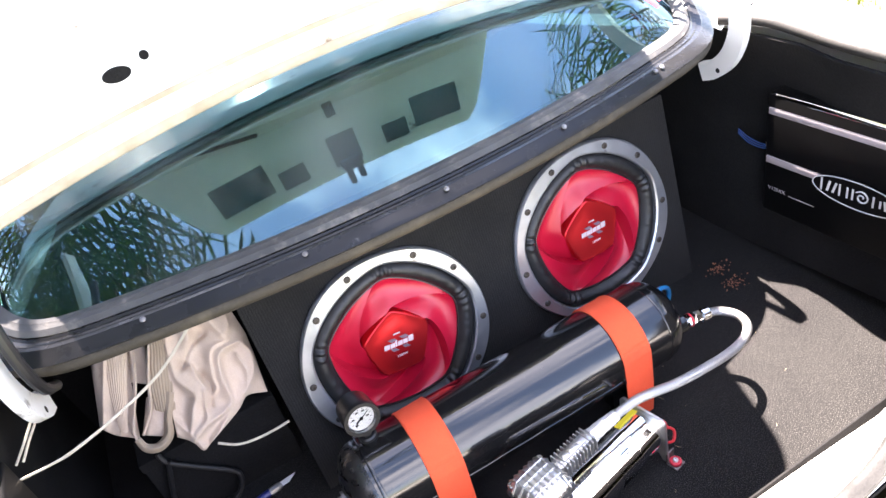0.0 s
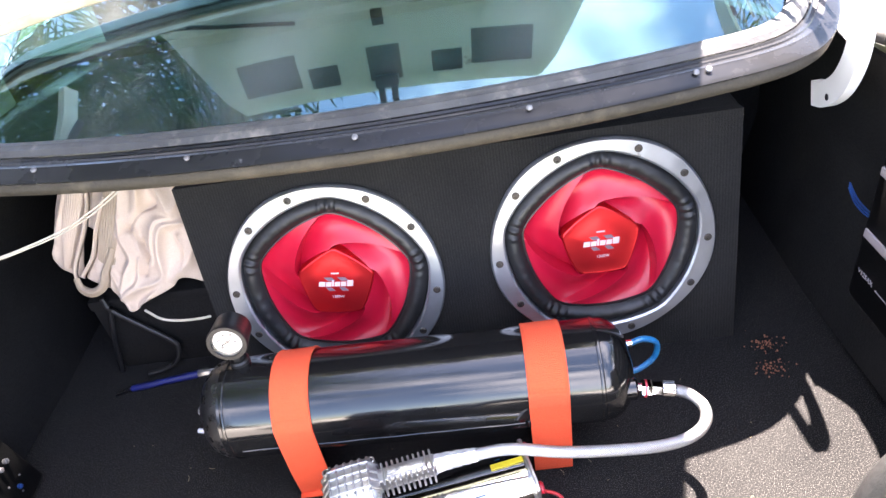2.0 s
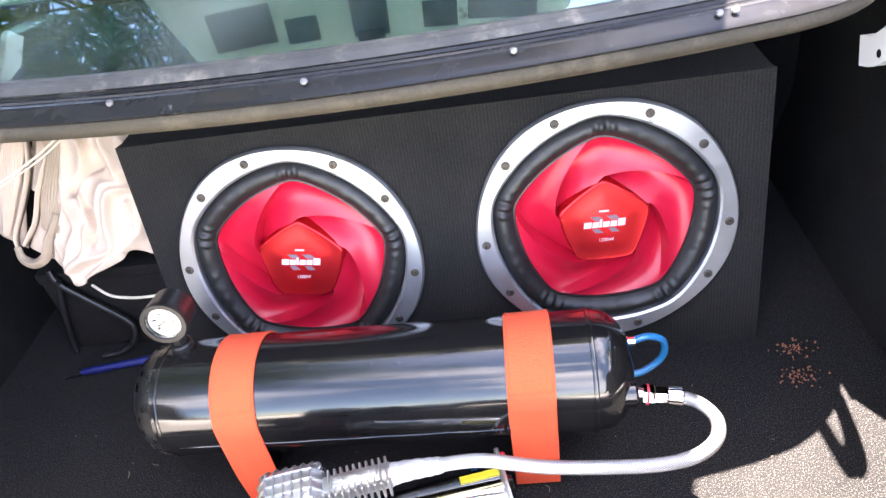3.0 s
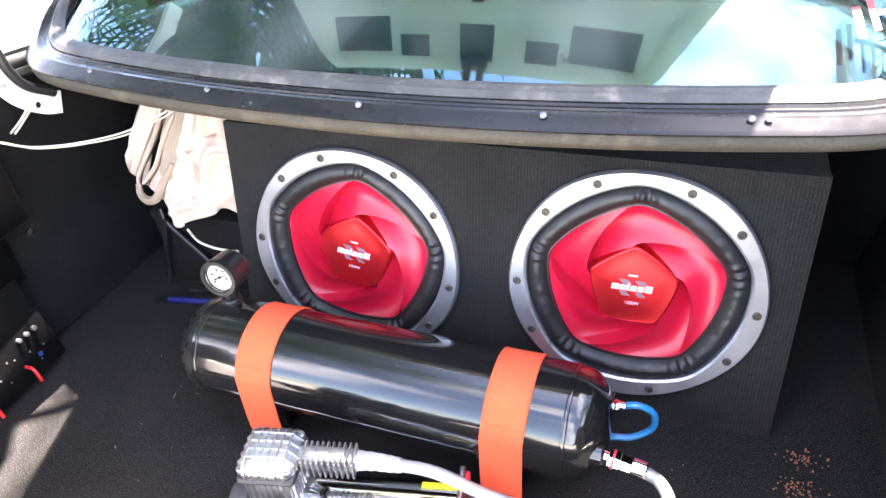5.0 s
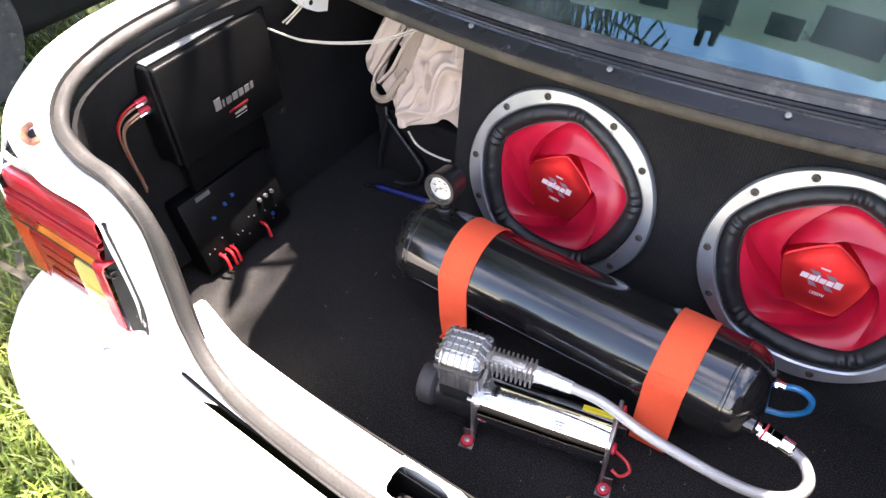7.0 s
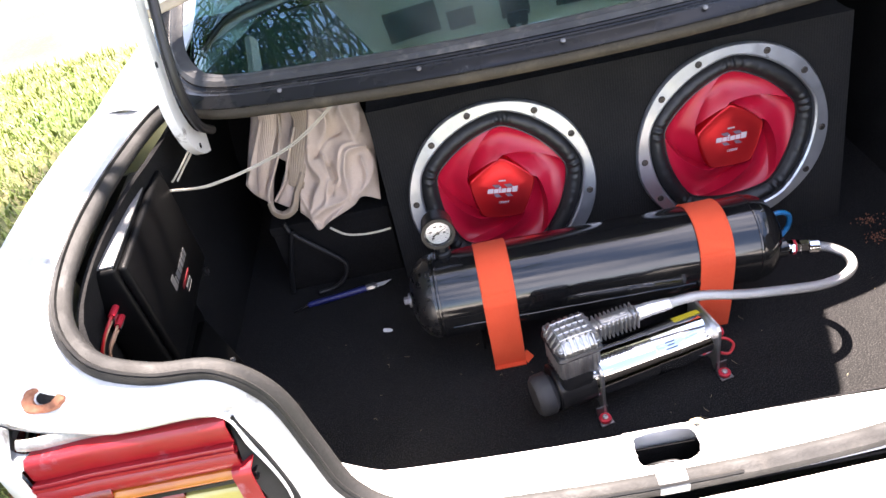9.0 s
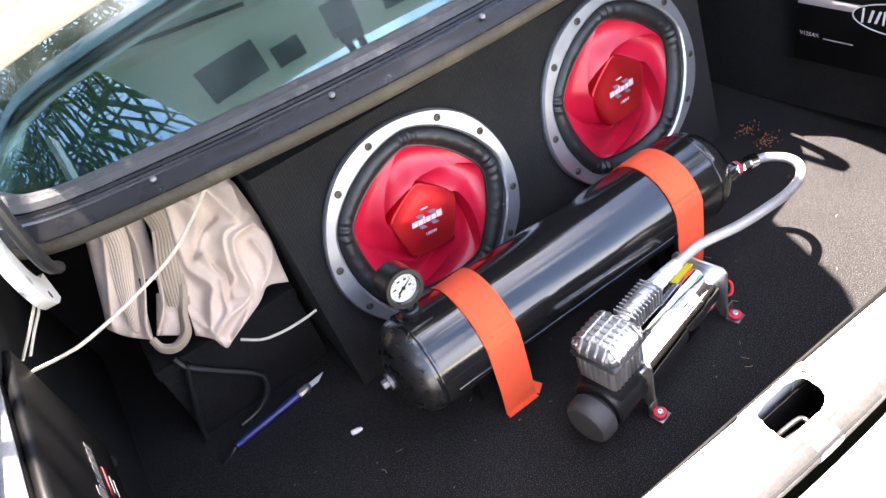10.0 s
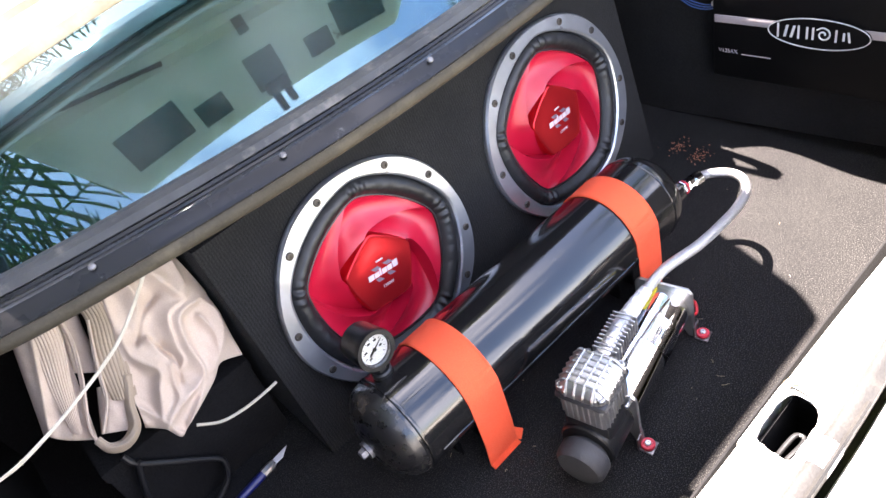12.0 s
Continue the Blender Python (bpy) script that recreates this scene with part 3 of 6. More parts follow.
for ring_ in (rim_, ragged):
    vs = [bm.verts.new((x, y, sill_z(y) + 0.0012)) for x, y in ring_]
    for i in range(len(vs)):
        bm.edges.new((vs[i], vs[(i + 1) % len(vs)]))
bmesh.ops.triangle_fill(bm, use_beauty=True, use_dissolve=False, edges=bm.edges[:], normal=(0, 0, 1))
bmesh.ops.solidify(bm, geom=bm.faces[:] + bm.edges[:] + bm.verts[:], thickness=0.0025)
part("latch_plate", bm, "white", sill, "white plate with a ragged latch hole")
# pocket walls in black, so the hole's shade lies in their colour
hole = join(box((0.13, 0.052, 0.002), ((H0 + H1) / 2, -0.405, -0.10)), box((0.002, 0.05, 0.18), (H0 - 0.022, -0.405, -0.01)), box((0.002, 0.05, 0.18), (H1 + 0.022, -0.405, -0.01)),
            box((0.13, 0.002, 0.17), ((H0 + H1) / 2, -0.431, -0.015)), box((0.13, 0.002, 0.17), ((H0 + H1) / 2, -0.381, -0.015)))
part("latch_pocket", hole, "lining", sill, "black pocket that paints the shade in the latch hole")
part("sill_lining", box((0.78, 0.003, 0.078), (XC, -0.3635, 0.040), 0.001), "lining", sill, "black lining on the inner side of the sill")
part("striker_loop", tube([(-0.095, -0.402, 0.052), (-0.080, -0.410, 0.064), (-0.055, -0.414, 0.066), (-0.050, -0.408, 0.066), (-0.056, -0.403, 0.066), (-0.080, -0.399, 0.060), (-0.098, -0.394, 0.046)], 0.0028), "plastic", sill, "dark bent striker loop")
part("torn_edge", sweep(smooth_line([(H1 - 0.006, -0.38, 0.102), (H1 + 0.003, -0.384, 0.107), (H1 + 0.008, -0.395, 0.104), (H1 + 0.006, -0.41, 0.1), (H1 + 0.01, -0.42, 0.094)], 4),
                        [(-0.004, 0), (0, 0.003), (0.005, 0), (0, -0.002)]), "straw", sill, "dried sealant on the torn edge")

# the weather seal round the opening
sec = [(0.0125 * math.cos(a), 0.010 * math.sin(a) + (0.003 if 0.9 < a < 1.5 else 0)) for a in (2 * math.pi * k / 14 for k in range(14))]
ups = []
for p in seal_line:
    f = min(1.0, max(0.0, (-0.3 - p.y) / 0.1))
    ups.append(Vector((0, -0.75 * f, 1 - 0.35 * f)).normalized())
seal = thing("weatherstrip", "worn black rubber weatherstrip round the trunk opening", "weatherstrip", SHELL)
mid = len(seal_line) // 2
lift = [p + u * 0.008 for p, u in zip(seal_line, ups)]
part("strip", join(sweep(lift[: mid + 1], sec, ups[: mid + 1]), sweep(lift[mid:], sec, ups[mid:])), "seal", seal, smooth=60)
part("lip", join(sweep([p + u * 0.012 for p, u in zip(lift[: mid + 3], ups)], [(0.001, -0.004), (0.001, 0.003), (-0.002, 0.003), (-0.002, -0.004)], ups[: mid + 3])), "seal", seal)
part("joint_tape", sweep([lift[mid - 1].lerp(lift[mid], 0.5), lift[mid], lift[mid].lerp(lift[mid + 1], 0.4)], [(a * 1.03, b * 1.05) for a, b in sec], [ups[mid]] * 3), "grime", seal, "pale tape over the joint")

# rear panel under the seal, black to paint the gap's shade, and the bumper
rows = []
for y, z in ((-0.461, 0.066), (-0.443, 0.05), (-0.431, -0.2)):
    rows.append([Vector((x, y + 0.02 * min(1, abs(x - XC) / 0.45) ** 4, z)) for x in np.linspace(-0.52, 2 * XC + 0.52, 30)])
part("rear_panel", sheet_solid(rows, 0.003), "lining", car)
path = smooth_line(both([(-0.722, 0.15, 0.016), (-0.727, -0.25, 0.016), (-0.722, -0.37, 0.016), (-0.675, -0.435, 0.016), (-0.57, -0.454, 0.016), (-0.35, -0.459, 0.016), (XC, -0.467, 0.016)]), 6)
prof = [(0.014, -0.03), (0.006, 0.047), (0.010, 0.056), (0.035, 0.061), (0.080, 0.055), (0.116, 0.035), (0.136, 0.0), (0.146, -0.06), (0.14, -0.2), (0.09, -0.3), (0.06, -0.31)]
part("bumper", sweep(path, prof, closed=False, caps=False), "white", car, "white bumper")

# white apron between the lamps and the bumper
for side in (0, 1):
    rows = []
    for x in np.linspace(-0.81, -0.36, 38):
        y_l = lamp_y(max(x, -0.81))[0]
        y_b = float(np.interp(x, [-0.80, -0.79, -0.735, -0.6, -0.35], [-0.27, -0.36, -0.437, -0.456, -0.459])) - 0.012
        z_l = 0.137 if x < -0.50 else max(0.066, 0.137 - 0.071 * (x + 0.50) / 0.055)
        p = [Vector((x, y_l + 0.012, z_l)), Vector((x, y_l - 0.001, z_l - 0.003)), Vector((x, (y_l + y_b) / 2 - 0.003, (z_l + 0.068) / 2)), Vector((x, y_b, 0.069)), Vector((x, y_b - 0.004, 0.04))]
        k = max(0.0, (x + 0.455) / 0.095)
        p = [q.lerp(p[1], 0.97 * k ** 0.8) if i > 1 else q for i, q in enumerate(p)]
        rows.append([mirror(q) for q in p] if side else p)
    part("apron", sheet_solid(rows, 0.003), "white", car)

# tail lamps, wrapping the corners
for side in (0, 1):
    lamp = thing("tail_lamp", "red, amber and yellowed tail lamp with cracked housing", "tail lamp", SHELL, group="tail lamps")
    flip = (lambda p: mirror(p)) if side else (lambda p: Vector(p))

    def lens(z0, z1, xs, out=0.0):
        line = []
        for x in xs:
            line.append((x, *lamp_y(x)))
        if abs(xs[0] + 0.80) < 1e-6:
            line = [(-0.813, -0.235, 1.0), (-0.810, -0.28, 1.0)] + line
        rows = []
        for k, (z, o) in enumerate(((z0, 0.012), (z0, -out), (z0 + 0.006, -out - 0.004), (z1 - 0.006, -out - 0.004), (z1, -out), (z1, 0.012))):
            rows.append([flip((x - (0.0 if f < 0.3 else 0.3 * -o), y + o, z - 0.012 * f)) for x, y, f in line])
        return sheet_solid(rows, 0.002)

    wide = list(np.linspace(-0.80, -0.50, 31))
    low = list(np.linspace(-0.82, -0.50, 36))
    inner = [x for x in wide if -0.725 < x < -0.506]
    part("upper_lens", lens(0.276, 0.308, inner, 0.002), "lampred", lamp, "hazed red upper lens")
    part("ridge", lens(0.269, 0.277, inner, 0.009), "lampred", lamp)
    part("step_lens", lens(0.248, 0.270, inner, 0.010), "lampred", lamp, "faded red step under the ridge")
    part("amber_band", lens(0.235, 0.249, [x for x in wide if -0.655 < x < -0.506], 0.014), "lampamber", lamp, "amber band")
    part("red_band", lens(0.235, 0.256, [x for x in low if x < -0.645], 0.014), "lampdeep", lamp)
    part("seam", lens(0.229, 0.236, low, 0.011), "plastic", lamp)
    part("turn_lens", lens(0.136, 0.230, [x for x in low if x < -0.675], 0.014), "lamporange", lamp, "orange-red wrap-around lens")
    part("brake_lens", lens(0.148, 0.230, [x for x in wide if -0.685 < x < -0.575], 0.0135), "lampdeep", lamp, "deep red lower lens")
    for k in range(3):
        part("lens_flute", lens(0.166 + 0.02 * k, 0.1685 + 0.02 * k, [x for x in wide if -0.67 < x < -0.58], 0.0148), "lampdeep", lamp)
    part("reverse_lens", lens(0.144, 0.224, [x for x in wide if -0.585 <= x < -0.515], 0.0145), "lampclear", lamp, "yellowed clear lens")
    part("pale_block", lens(0.174, 0.193, [x for x in wide if -0.575 <= x < -0.518], 0.0165), "lampclear", lamp)
    part("bottom_strip", lens(0.132, 0.149, [x for x in wide if x > -0.70], 0.0125), "lamppale", lamp, "pale strip under the lenses")
    part("side_frame", lens(0.136, 0.252, [x for x in wide if x > -0.522], 0.018), "lampred", lamp)
    part("gutter", lens(0.308, 0.324, [x for x in wide if x > -0.735], -0.010), "grime", car, "grimy gutter above the lamp")
    part("corner_panel", lens(0.250, 0.302, [x for x in wide if x < -0.718], 0.010), "white", car, "white corner of the quarter panel")
    upper = smooth_line([(-0.792, -0.235, 0.416), (-0.787, -0.34, 0.384), (-0.767, -0.41, 0.337), (-0.735, -0.428, 0.328)], 5)
    lower = smooth_line([(-0.815, -0.235, 0.252), (-0.812, -0.320, 0.252), (-0.788, -0.402, 0.256), (-0.735, -0.449, 0.262)], 5)
    skin = [[flip(a), flip(a.lerp(b, 0.5) + Vector((-0.005, -0.006, 0.005))), flip(b)] for a, b in zip(upper, lower)]
    part("corner_skin", sheet_solid(skin, 0.002), "flange", car)
    part("lamp_body", box((0.19, 0.034, 0.16), flip((-0.602, -0.424, 0.220)), 0.006), "plastic", lamp)
    edge_l = [(-0.5070, -0.450, 0.306), (-0.5110, -0.454, 0.27), (-0.5100, -0.460, 0.24), (-0.5010, -0.466, 0.19), (-0.4970, -0.467, 0.140)]
    edge_r = [(-0.5020, -0.449, 0.304), (-0.4950, -0.449, 0.28), (-0.4860, -0.450, 0.247), (-0.4740, -0.453, 0.18), (-0.4740, -0.459, 0.137)]
    panel = [[flip(Vector(a).lerp(Vector(b), f) + Vector((0, 0.006 * math.sin(math.pi * f), 0))) for f in (0, 0.25, 0.5, 0.75, 1)] for a, b in zip(smooth_line(edge_l, 4), smooth_line(edge_r, 4))]
    part("housing", sheet_solid(panel, 0.003), "housing", lamp, "dark housing with peeling white paint")

# cowl under the rear window: face with screws, moulding, and the soft edge seal
half = [(d, base_y(XC + d), 0.0) for d in np.linspace(0, 0.46, 14)] + [(0.505, 0.038, 0.001), (0.545, 0.066, 0.004), (0.575, 0.105, 0.016), (0.590, 0.150, 0.038), (0.592, 0.22, 0.075), (0.585, 0.32, 0.128)]
c_line = smooth_line([(XC - d, y, z) for d, y, z in half[::-1]] + [(XC + d, y, z) for d, y, z in half[1:]], 4)
c_in = []
for i, p in enumerate(c_line):
    t = c_line[min(i + 1, len(c_line) - 1)] - c_line[max(i - 1, 0)]
    c_in.append(Vector((-t.y, t.x, 0)).normalized())


def cowl(points):
    """Strips along the foot of the window: how far in from the line, and how high."""
    return [[p + n * y + Vector((0, 0, z)) for p, n in zip(c_line, c_in)] for y, z in points]


trim = thing("window_cowl", "faded black cowl strip under the rear window", "cowl", SHELL)
part("face", sheet_solid(cowl([(0.030, 0.466), (0.0195, 0.468), (0.0175, 0.4655), (0.0125, 0.4655), (0.0115, 0.4635), (0.004, 0.4630), (0.002, 0.461), (-0.010, 0.4555), (-0.014, 0.451), (0.0, 0.44)]), 0.003), "blackpaint", trim, smooth=25)
part("moulding", sheet_solid(cowl([(0.046, 0.478), (0.036, 0.4785), (0.033, 0.4765), (0.027, 0.4755), (0.022, 0.469)]), 0.003), "rubber", trim, "weathered rubber glass moulding")
round_ = [(math.cos(2 * math.pi * k / 12), math.sin(2 * math.pi * k / 12)) for k in range(12)]
part("edge_seal", join(sweep(cowl([(0.001, 0.4405)])[0][4:-4], [(0.013 * a + 0.001 * (b > 0.8), 0.0115 * b) for a, b in round_]), sweep(cowl([(0.010, 0.434)])[0][4:-4], [(0.012 * a, 0.007 * b) for a, b in round_])),
     "oldseal", trim, "brown-grey rubber edge seal", smooth=60)
for x in (-0.457, -0.259, -0.064, 0.13, 0.32, 0.335):
    p = Vector((x, base_y(x) - 0.002, 0.4625))
    m = Matrix.Translation(p) @ pose(0, 0, 0, 35)
    part("screw", join(lathe([(0.0001, 0.003), (0.002, 0.0027), (0.0034, 0.0015), (0.0037, 0.0)], m, 12), box((0.005, 0.0008, 0.0005), m @ Vector((0, 0, 0.003)), turn=m)), "oldscrew", trim)

# rear window and roof
SLOPE = radians(30.1)
rows = []
for s in np.linspace(0, 0.62, 24):
    rows.append([Vector((XC + (x - XC) * (1 - 0.30 * s), base_y(x) + 0.042 + s * math.cos(SLOPE) - 0.286 * s * (0.62 - s) * math.sin(SLOPE), 0.474 + s * math.sin(SLOPE) + 0.286 * s * (0.62 - s) * math.cos(SLOPE)))
                 for x in np.linspace(XC - 0.545, XC + 0.545, 36)])
window = part("rear_window", sheet_solid(rows, 0.004), "glass", car, "tinted rear window with a baked black border")
top = [p + Vector((0, 0.01, 0.004)) for p in rows[-1]]
part("roof", sheet_solid([top, [p + Vector((0, 0.25, 0.05)) for p in top], [p + Vector((0, 0.9, 0.07)) for p in top]], 0.004), "white", car)

# cabin seen dimly through the glass
cabin = thing("rear_seat", "dark grey rear seat and parcel shelf behind the glass", "seat", SHELL)
part("parcel_shelf", box((1.12, 0.52, 0.012), (XC, 0.33, 0.452)), "cabin", cabin)
part("seat_back", box((1.12, 0.10, 0.34), (XC, 0.66, 0.40), 0.03), "cabin", cabin)
part("headliner", box((1.0, 0.9, 0.01), (XC, 1.05, 0.79)), "cabin", cabin)

# the open lid: its top stands up from the hinges, its rear face folds back over the opening
LID_OPEN, LID_TOP, LID_REAR = radians(104.6), 0.285, 0.285
LID_E = Vector((0, 0.146, 0.634))
LID_D = Vector((0, -math.cos(LID_OPEN), math.sin(LID_OPEN)))
LID_B = Vector((0, -math.sin(LID_OPEN), -math.cos(LID_OPEN)))


def lid_half(s):
    """Half the lid's width, s from the hinge edge."""
    pts = ((0.0, 0.585), (0.03, 0.59), (0.24, 0.555), (0.30, 0.455), (0.33, 0.44), (0.52, 0.375), (0.55, 0.355), (0.57, 0.335))
    for (a, u), (b, v) in zip(pts, pts[1:]):
        if s <= b:
            return u + (v - u) * (s - a) / (b - a)
    return pts[-1][1]


def lid_at(x, s, off=0.0):
    """A point of the lid's inner face: s from the hinge edge, off towards the outside."""
    d = abs(x - XC)
    r = 0.045
    f = min(1.0, max(0.0, (s - (LID_TOP - r)) / (2 * r)))
    a = f * math.pi / 2
    if f <= 0:
        p = LID_E + LID_D * s
    elif f >= 1:
        p = LID_E + LID_D * LID_TOP + LID_B * (s - LID_TOP)
    else:
        p = LID_E + LID_D * (LID_TOP - r + r * math.sin(a)) + LID_B * (r - r * math.cos(a))
    nrm = LID_B * math.cos(a) - LID_D * math.sin(a)
    return Vector((x, p.y, p.z - 0.20 * d * d * max(0.0, 1 - s / 0.25))) - nrm * off


lid = thing("trunk_lid", "open white trunk lid with bare cut-outs on its inner panel", "trunk lid", SHELL)
HOLES = [(-0.315, -0.185, 0.436, 0.525), (0.185, 0.315, 0.436, 0.525), (-0.165, -0.10, 0.48, 0.535), (0.10, 0.165, 0.48, 0.535), (-0.035, 0.035, 0.45, 0.54),
         (-0.012, 0.012, 0.36, 0.40)]
ss_lid = [0.0, 0.012, 0.03, 0.05, 0.066, 0.084, 0.12, 0.17, 0.21, 0.24, 0.25, 0.262, 0.274, 0.285, 0.296, 0.308, 0.32, 0.33, 0.36, 0.40, 0.42, 0.436, 0.45, 0.48, 0.525, 0.535, 0.54, 0.555, 0.57]


def plate(off, holes):
    """A sheet of the lid's outline, with its cut-outs."""
    cuts = sorted({v for h in HOLES for v in h[:2]})
    bm = bmesh.new()
    cols = sorted({*cuts, *[round(float(v), 4) for v in np.linspace(-0.33, 0.33, 23)]})
    vs = []
    for s in ss_lid:
        w = lid_half(s)
        side = [w - (w - 0.335) * k / 5 for k in range(6)]
        row = [-v for v in side] + cols + side[::-1]
        vs.append([(bm.verts.new(lid_at(XC + x, s, off(x, s))), x) for x in row])
    for i in range(len(ss_lid) - 1):
        for j in range(len(vs[0]) - 1):
            x, s = (vs[i][j][1] + vs[i][j + 1][1]) / 2, (ss_lid[i] + ss_lid[i + 1]) / 2
            if holes and any(a < x < b and c < s < d for a, b, c, d in HOLES):
                continue
            bm.faces.new((vs[i][j][0], vs[i][j + 1][0], vs[i + 1][j + 1][0], vs[i + 1][j][0]))
    bmesh.ops.remove_doubles(bm, verts=bm.verts, dist=0.0002)
    bmesh.ops.recalc_face_normals(bm, faces=bm.faces)
    bmesh.ops.solidify(bm, geom=bm.faces[:] + bm.edges[:] + bm.verts[:], thickness=0.002)
    return bm


def relief(x, s):
    """Pressed ribs of the inner panel."""
    edge = min(s, 0.57 - s, lid_half(s) - abs(x))
    rib = 0.010 if 0.09 < s < 0.20 and abs(x) < 0.48 else 0.0
    return 0.016 * (1 - min(1.0, edge / 0.025)) + rib + (0.006 if 0.42 < s < 0.545 and abs(x) < 0.33 else 0.0)


part("inner_panel", plate(relief, True), "lid", lid, "cream-white pressed inner panel")
part("outer_skin", plate(lambda x, s: 0.019 + 0.018 * min(1.0, max(0.0, min(s, 0.57 - s, lid_half(s) - abs(x))) / 0.03), False), "white", lid, "white outer skin")
# sheet added between panel and skin, so the cut-outs look shaded
part("hollow", plate(lambda x, s: relief(x, s) + 0.009, False), "hollow", lid, "dark sheet painting the shade behind the cut-outs")
# flat dark discs on the panel paint the shade of a slot and a hole
part("slot", lathe([(0.0115, 0.0), (0.0115, 0.002)], axes(Vector((1, 0, 0)), LID_D, Vector((1, 0, 0)).cross(LID_D), lid_at(-0.357, 0.075, 0.001)) @ Matrix.Diagonal((1.55, 0.8, 1, 1)), 24), "lining", lid, "dark oval disc for the shade in the slot")
part("drain_hole_shade", lathe([(0.006, 0.0), (0.006, 0.002)], axes(Vector((1, 0, 0)), LID_D, Vector((1, 0, 0)).cross(LID_D), lid_at(-0.318, 0.082, 0.001)), 14), "lining", lid)
hem_line = [lid_at(XC + x, 0.002, 0.012) for x in np.linspace(-0.58, 0.58, 40)]
part("hem", sweep(hem_line, [(0.004 * a, 0.007 * b) for a, b in round_], up=LID_D), "tan", lid, "rusty folded hem")
part("sealer_bead", sweep([lid_at(XC + x, 0.034, 0.0005) for x in np.linspace(-0.55, 0.55, 40)], [(0.002 * a, 0.004 * b) for a, b in round_], up=LID_D), "tan", lid, "tan sealer bead")
lk = lid_at(XC, 0.56)
part("lock", join(box((0.05, 0.03, 0.03), lk + Vector((0, 0.02, -0.01)), 0.004), box((0.014, 0.05, 0.02), lk + Vector((-0.014, -0.01, -0.012)), 0.003), box((0.014, 0.04, 0.02), lk + Vector((0.014, -0.008, -0.012)), 0.003)), "plastic", lid, "black lid lock")
part("inner_cable", tube([lid_at(XC - 0.50, 0.05), lid_at(XC - 0.47, 0.15) + LID_B * 0.01, lid_at(XC - 0.40, 0.25) + LID_B * 0.015, lid_at(XC - 0.30, 0.33, -0.012), lid_at(XC - 0.16, 0.36, -0.01)], 0.005), "blackwire", lid, "black cable along the lid's inside")
# goose-neck hinges
for side in (0, 1):
    pts = [(-0.612, 0.075, 0.385), (-0.612, 0.045, 0.395), (-0.61, 0.01, 0.425), (-0.607, -0.012, 0.475), (-0.602, -0.012, 0.54), (-0.60, 0.01, 0.62), (-0.60, 0.06, 0.68), (-0.60, 0.125, 0.72)]
    if side:
        # this arm stands a little further forward
        pts = [(x - 0.03, y + 0.031, z - 0.015) for x, y, z in pts]
    line = smooth_line([mirror(p) if side else p for p in pts], 6)
    ends = [Vector((1, 0, 0))] * len(line)
    hinge = part("hinge_arm", bevel(sweep(line, [(-0.016, -0.0065), (0.016, -0.0065), (0.016, 0.0065), (-0.016, 0.0065)], ends), 0.003), "white", lid, "white curved hinge arm")
    for p in (pts[1], pts[4]):
        q = mirror(p) if side else Vector(p)
        part("bolt_hole", lathe([(0.0045, -0.0072), (0.0045, 0.0072)], Matrix.Translation(q + Vector((0.0, -0.01, 0.0))) @ pose(0, 0, 0, 0, 90, 0), 10), "blackpaint", hinge)
    if not side:
        part("lid_wiring", tube([(-0.585, 0.05, 0.41), (-0.585, 0.005, 0.44), (-0.583, -0.015, 0.50), (-0.58, 0.0, 0.58), (-0.578, 0.06, 0.69)], 0.007), "blackwire", lid, "black wiring sleeve along the hinge")

# window sticker
st = thing("window_sticker", "white and red script sticker on the rear window", "sticker")
nrm = Vector((0, -math.sin(SLOPE), math.cos(SLOPE)))
stick = axes(Vector((0.94, 0.30, 0.17)).normalized(), Vector((-0.30, 0.82, 0.49)).normalized(), Vector((0.94, 0.30, 0.17)).cross(Vector((-0.30, 0.82, 0.49))).normalized(), Vector((0.465, 0.115, 0.533)))
st.matrix_world = SHELL @ stick
for x, w, y, c in ((-0.066, 0.014, 0.004, "redprint"), (-0.050, 0.012, 0.010, "redprint"), (-0.034, 0.012, -0.004, "paleprint"), (-0.016, 0.014, -0.008, "paleprint"), (0.004, 0.014, -0.008, "paleprint"), (0.024, 0.012, -0.008, "paleprint"), (0.042, 0.012, -0.008, "paleprint")):
    part("script_stroke", prism([(x, y - 0.016), (x + w * 0.55, y - 0.016), (x + w, y + 0.024), (x + w * 0.45, y + 0.024)], 0.0008, round_=0.0003), c, st)
part("script_bar", prism([(-0.040, 0.012), (0.054, 0.012), (0.056, 0.018), (-0.038, 0.018)], 0.0008, round_=0.0003), "paleprint", st)
lettering("JET SET", 0.014, Matrix.Translation((0.022, -0.036, 0.0004)), "paleprint", st)

# ---- beyond the car: a dark parked car and a drum ----
other = thing("parked_car", "dark parked car standing on the lawn alongside", "car")
side_ = [(-3.9, 0.18), (-3.9, 0.62), (-3.2, 0.86), (-2.75, 1.38), (-1.1, 1.42), (-0.35, 0.95), (0.55, 0.84), (0.95, 0.66), (1.0, 0.30), (0.9, 0.18)]
part("body", prism(side_, 1.6, Matrix.Translation((-4.25, 0, GROUND)) @ axes(Vector((0, 1, 0)), Vector((0, 0, 1)), Vector((1, 0, 0)), None), 0.06, 3), "darkcar", other)
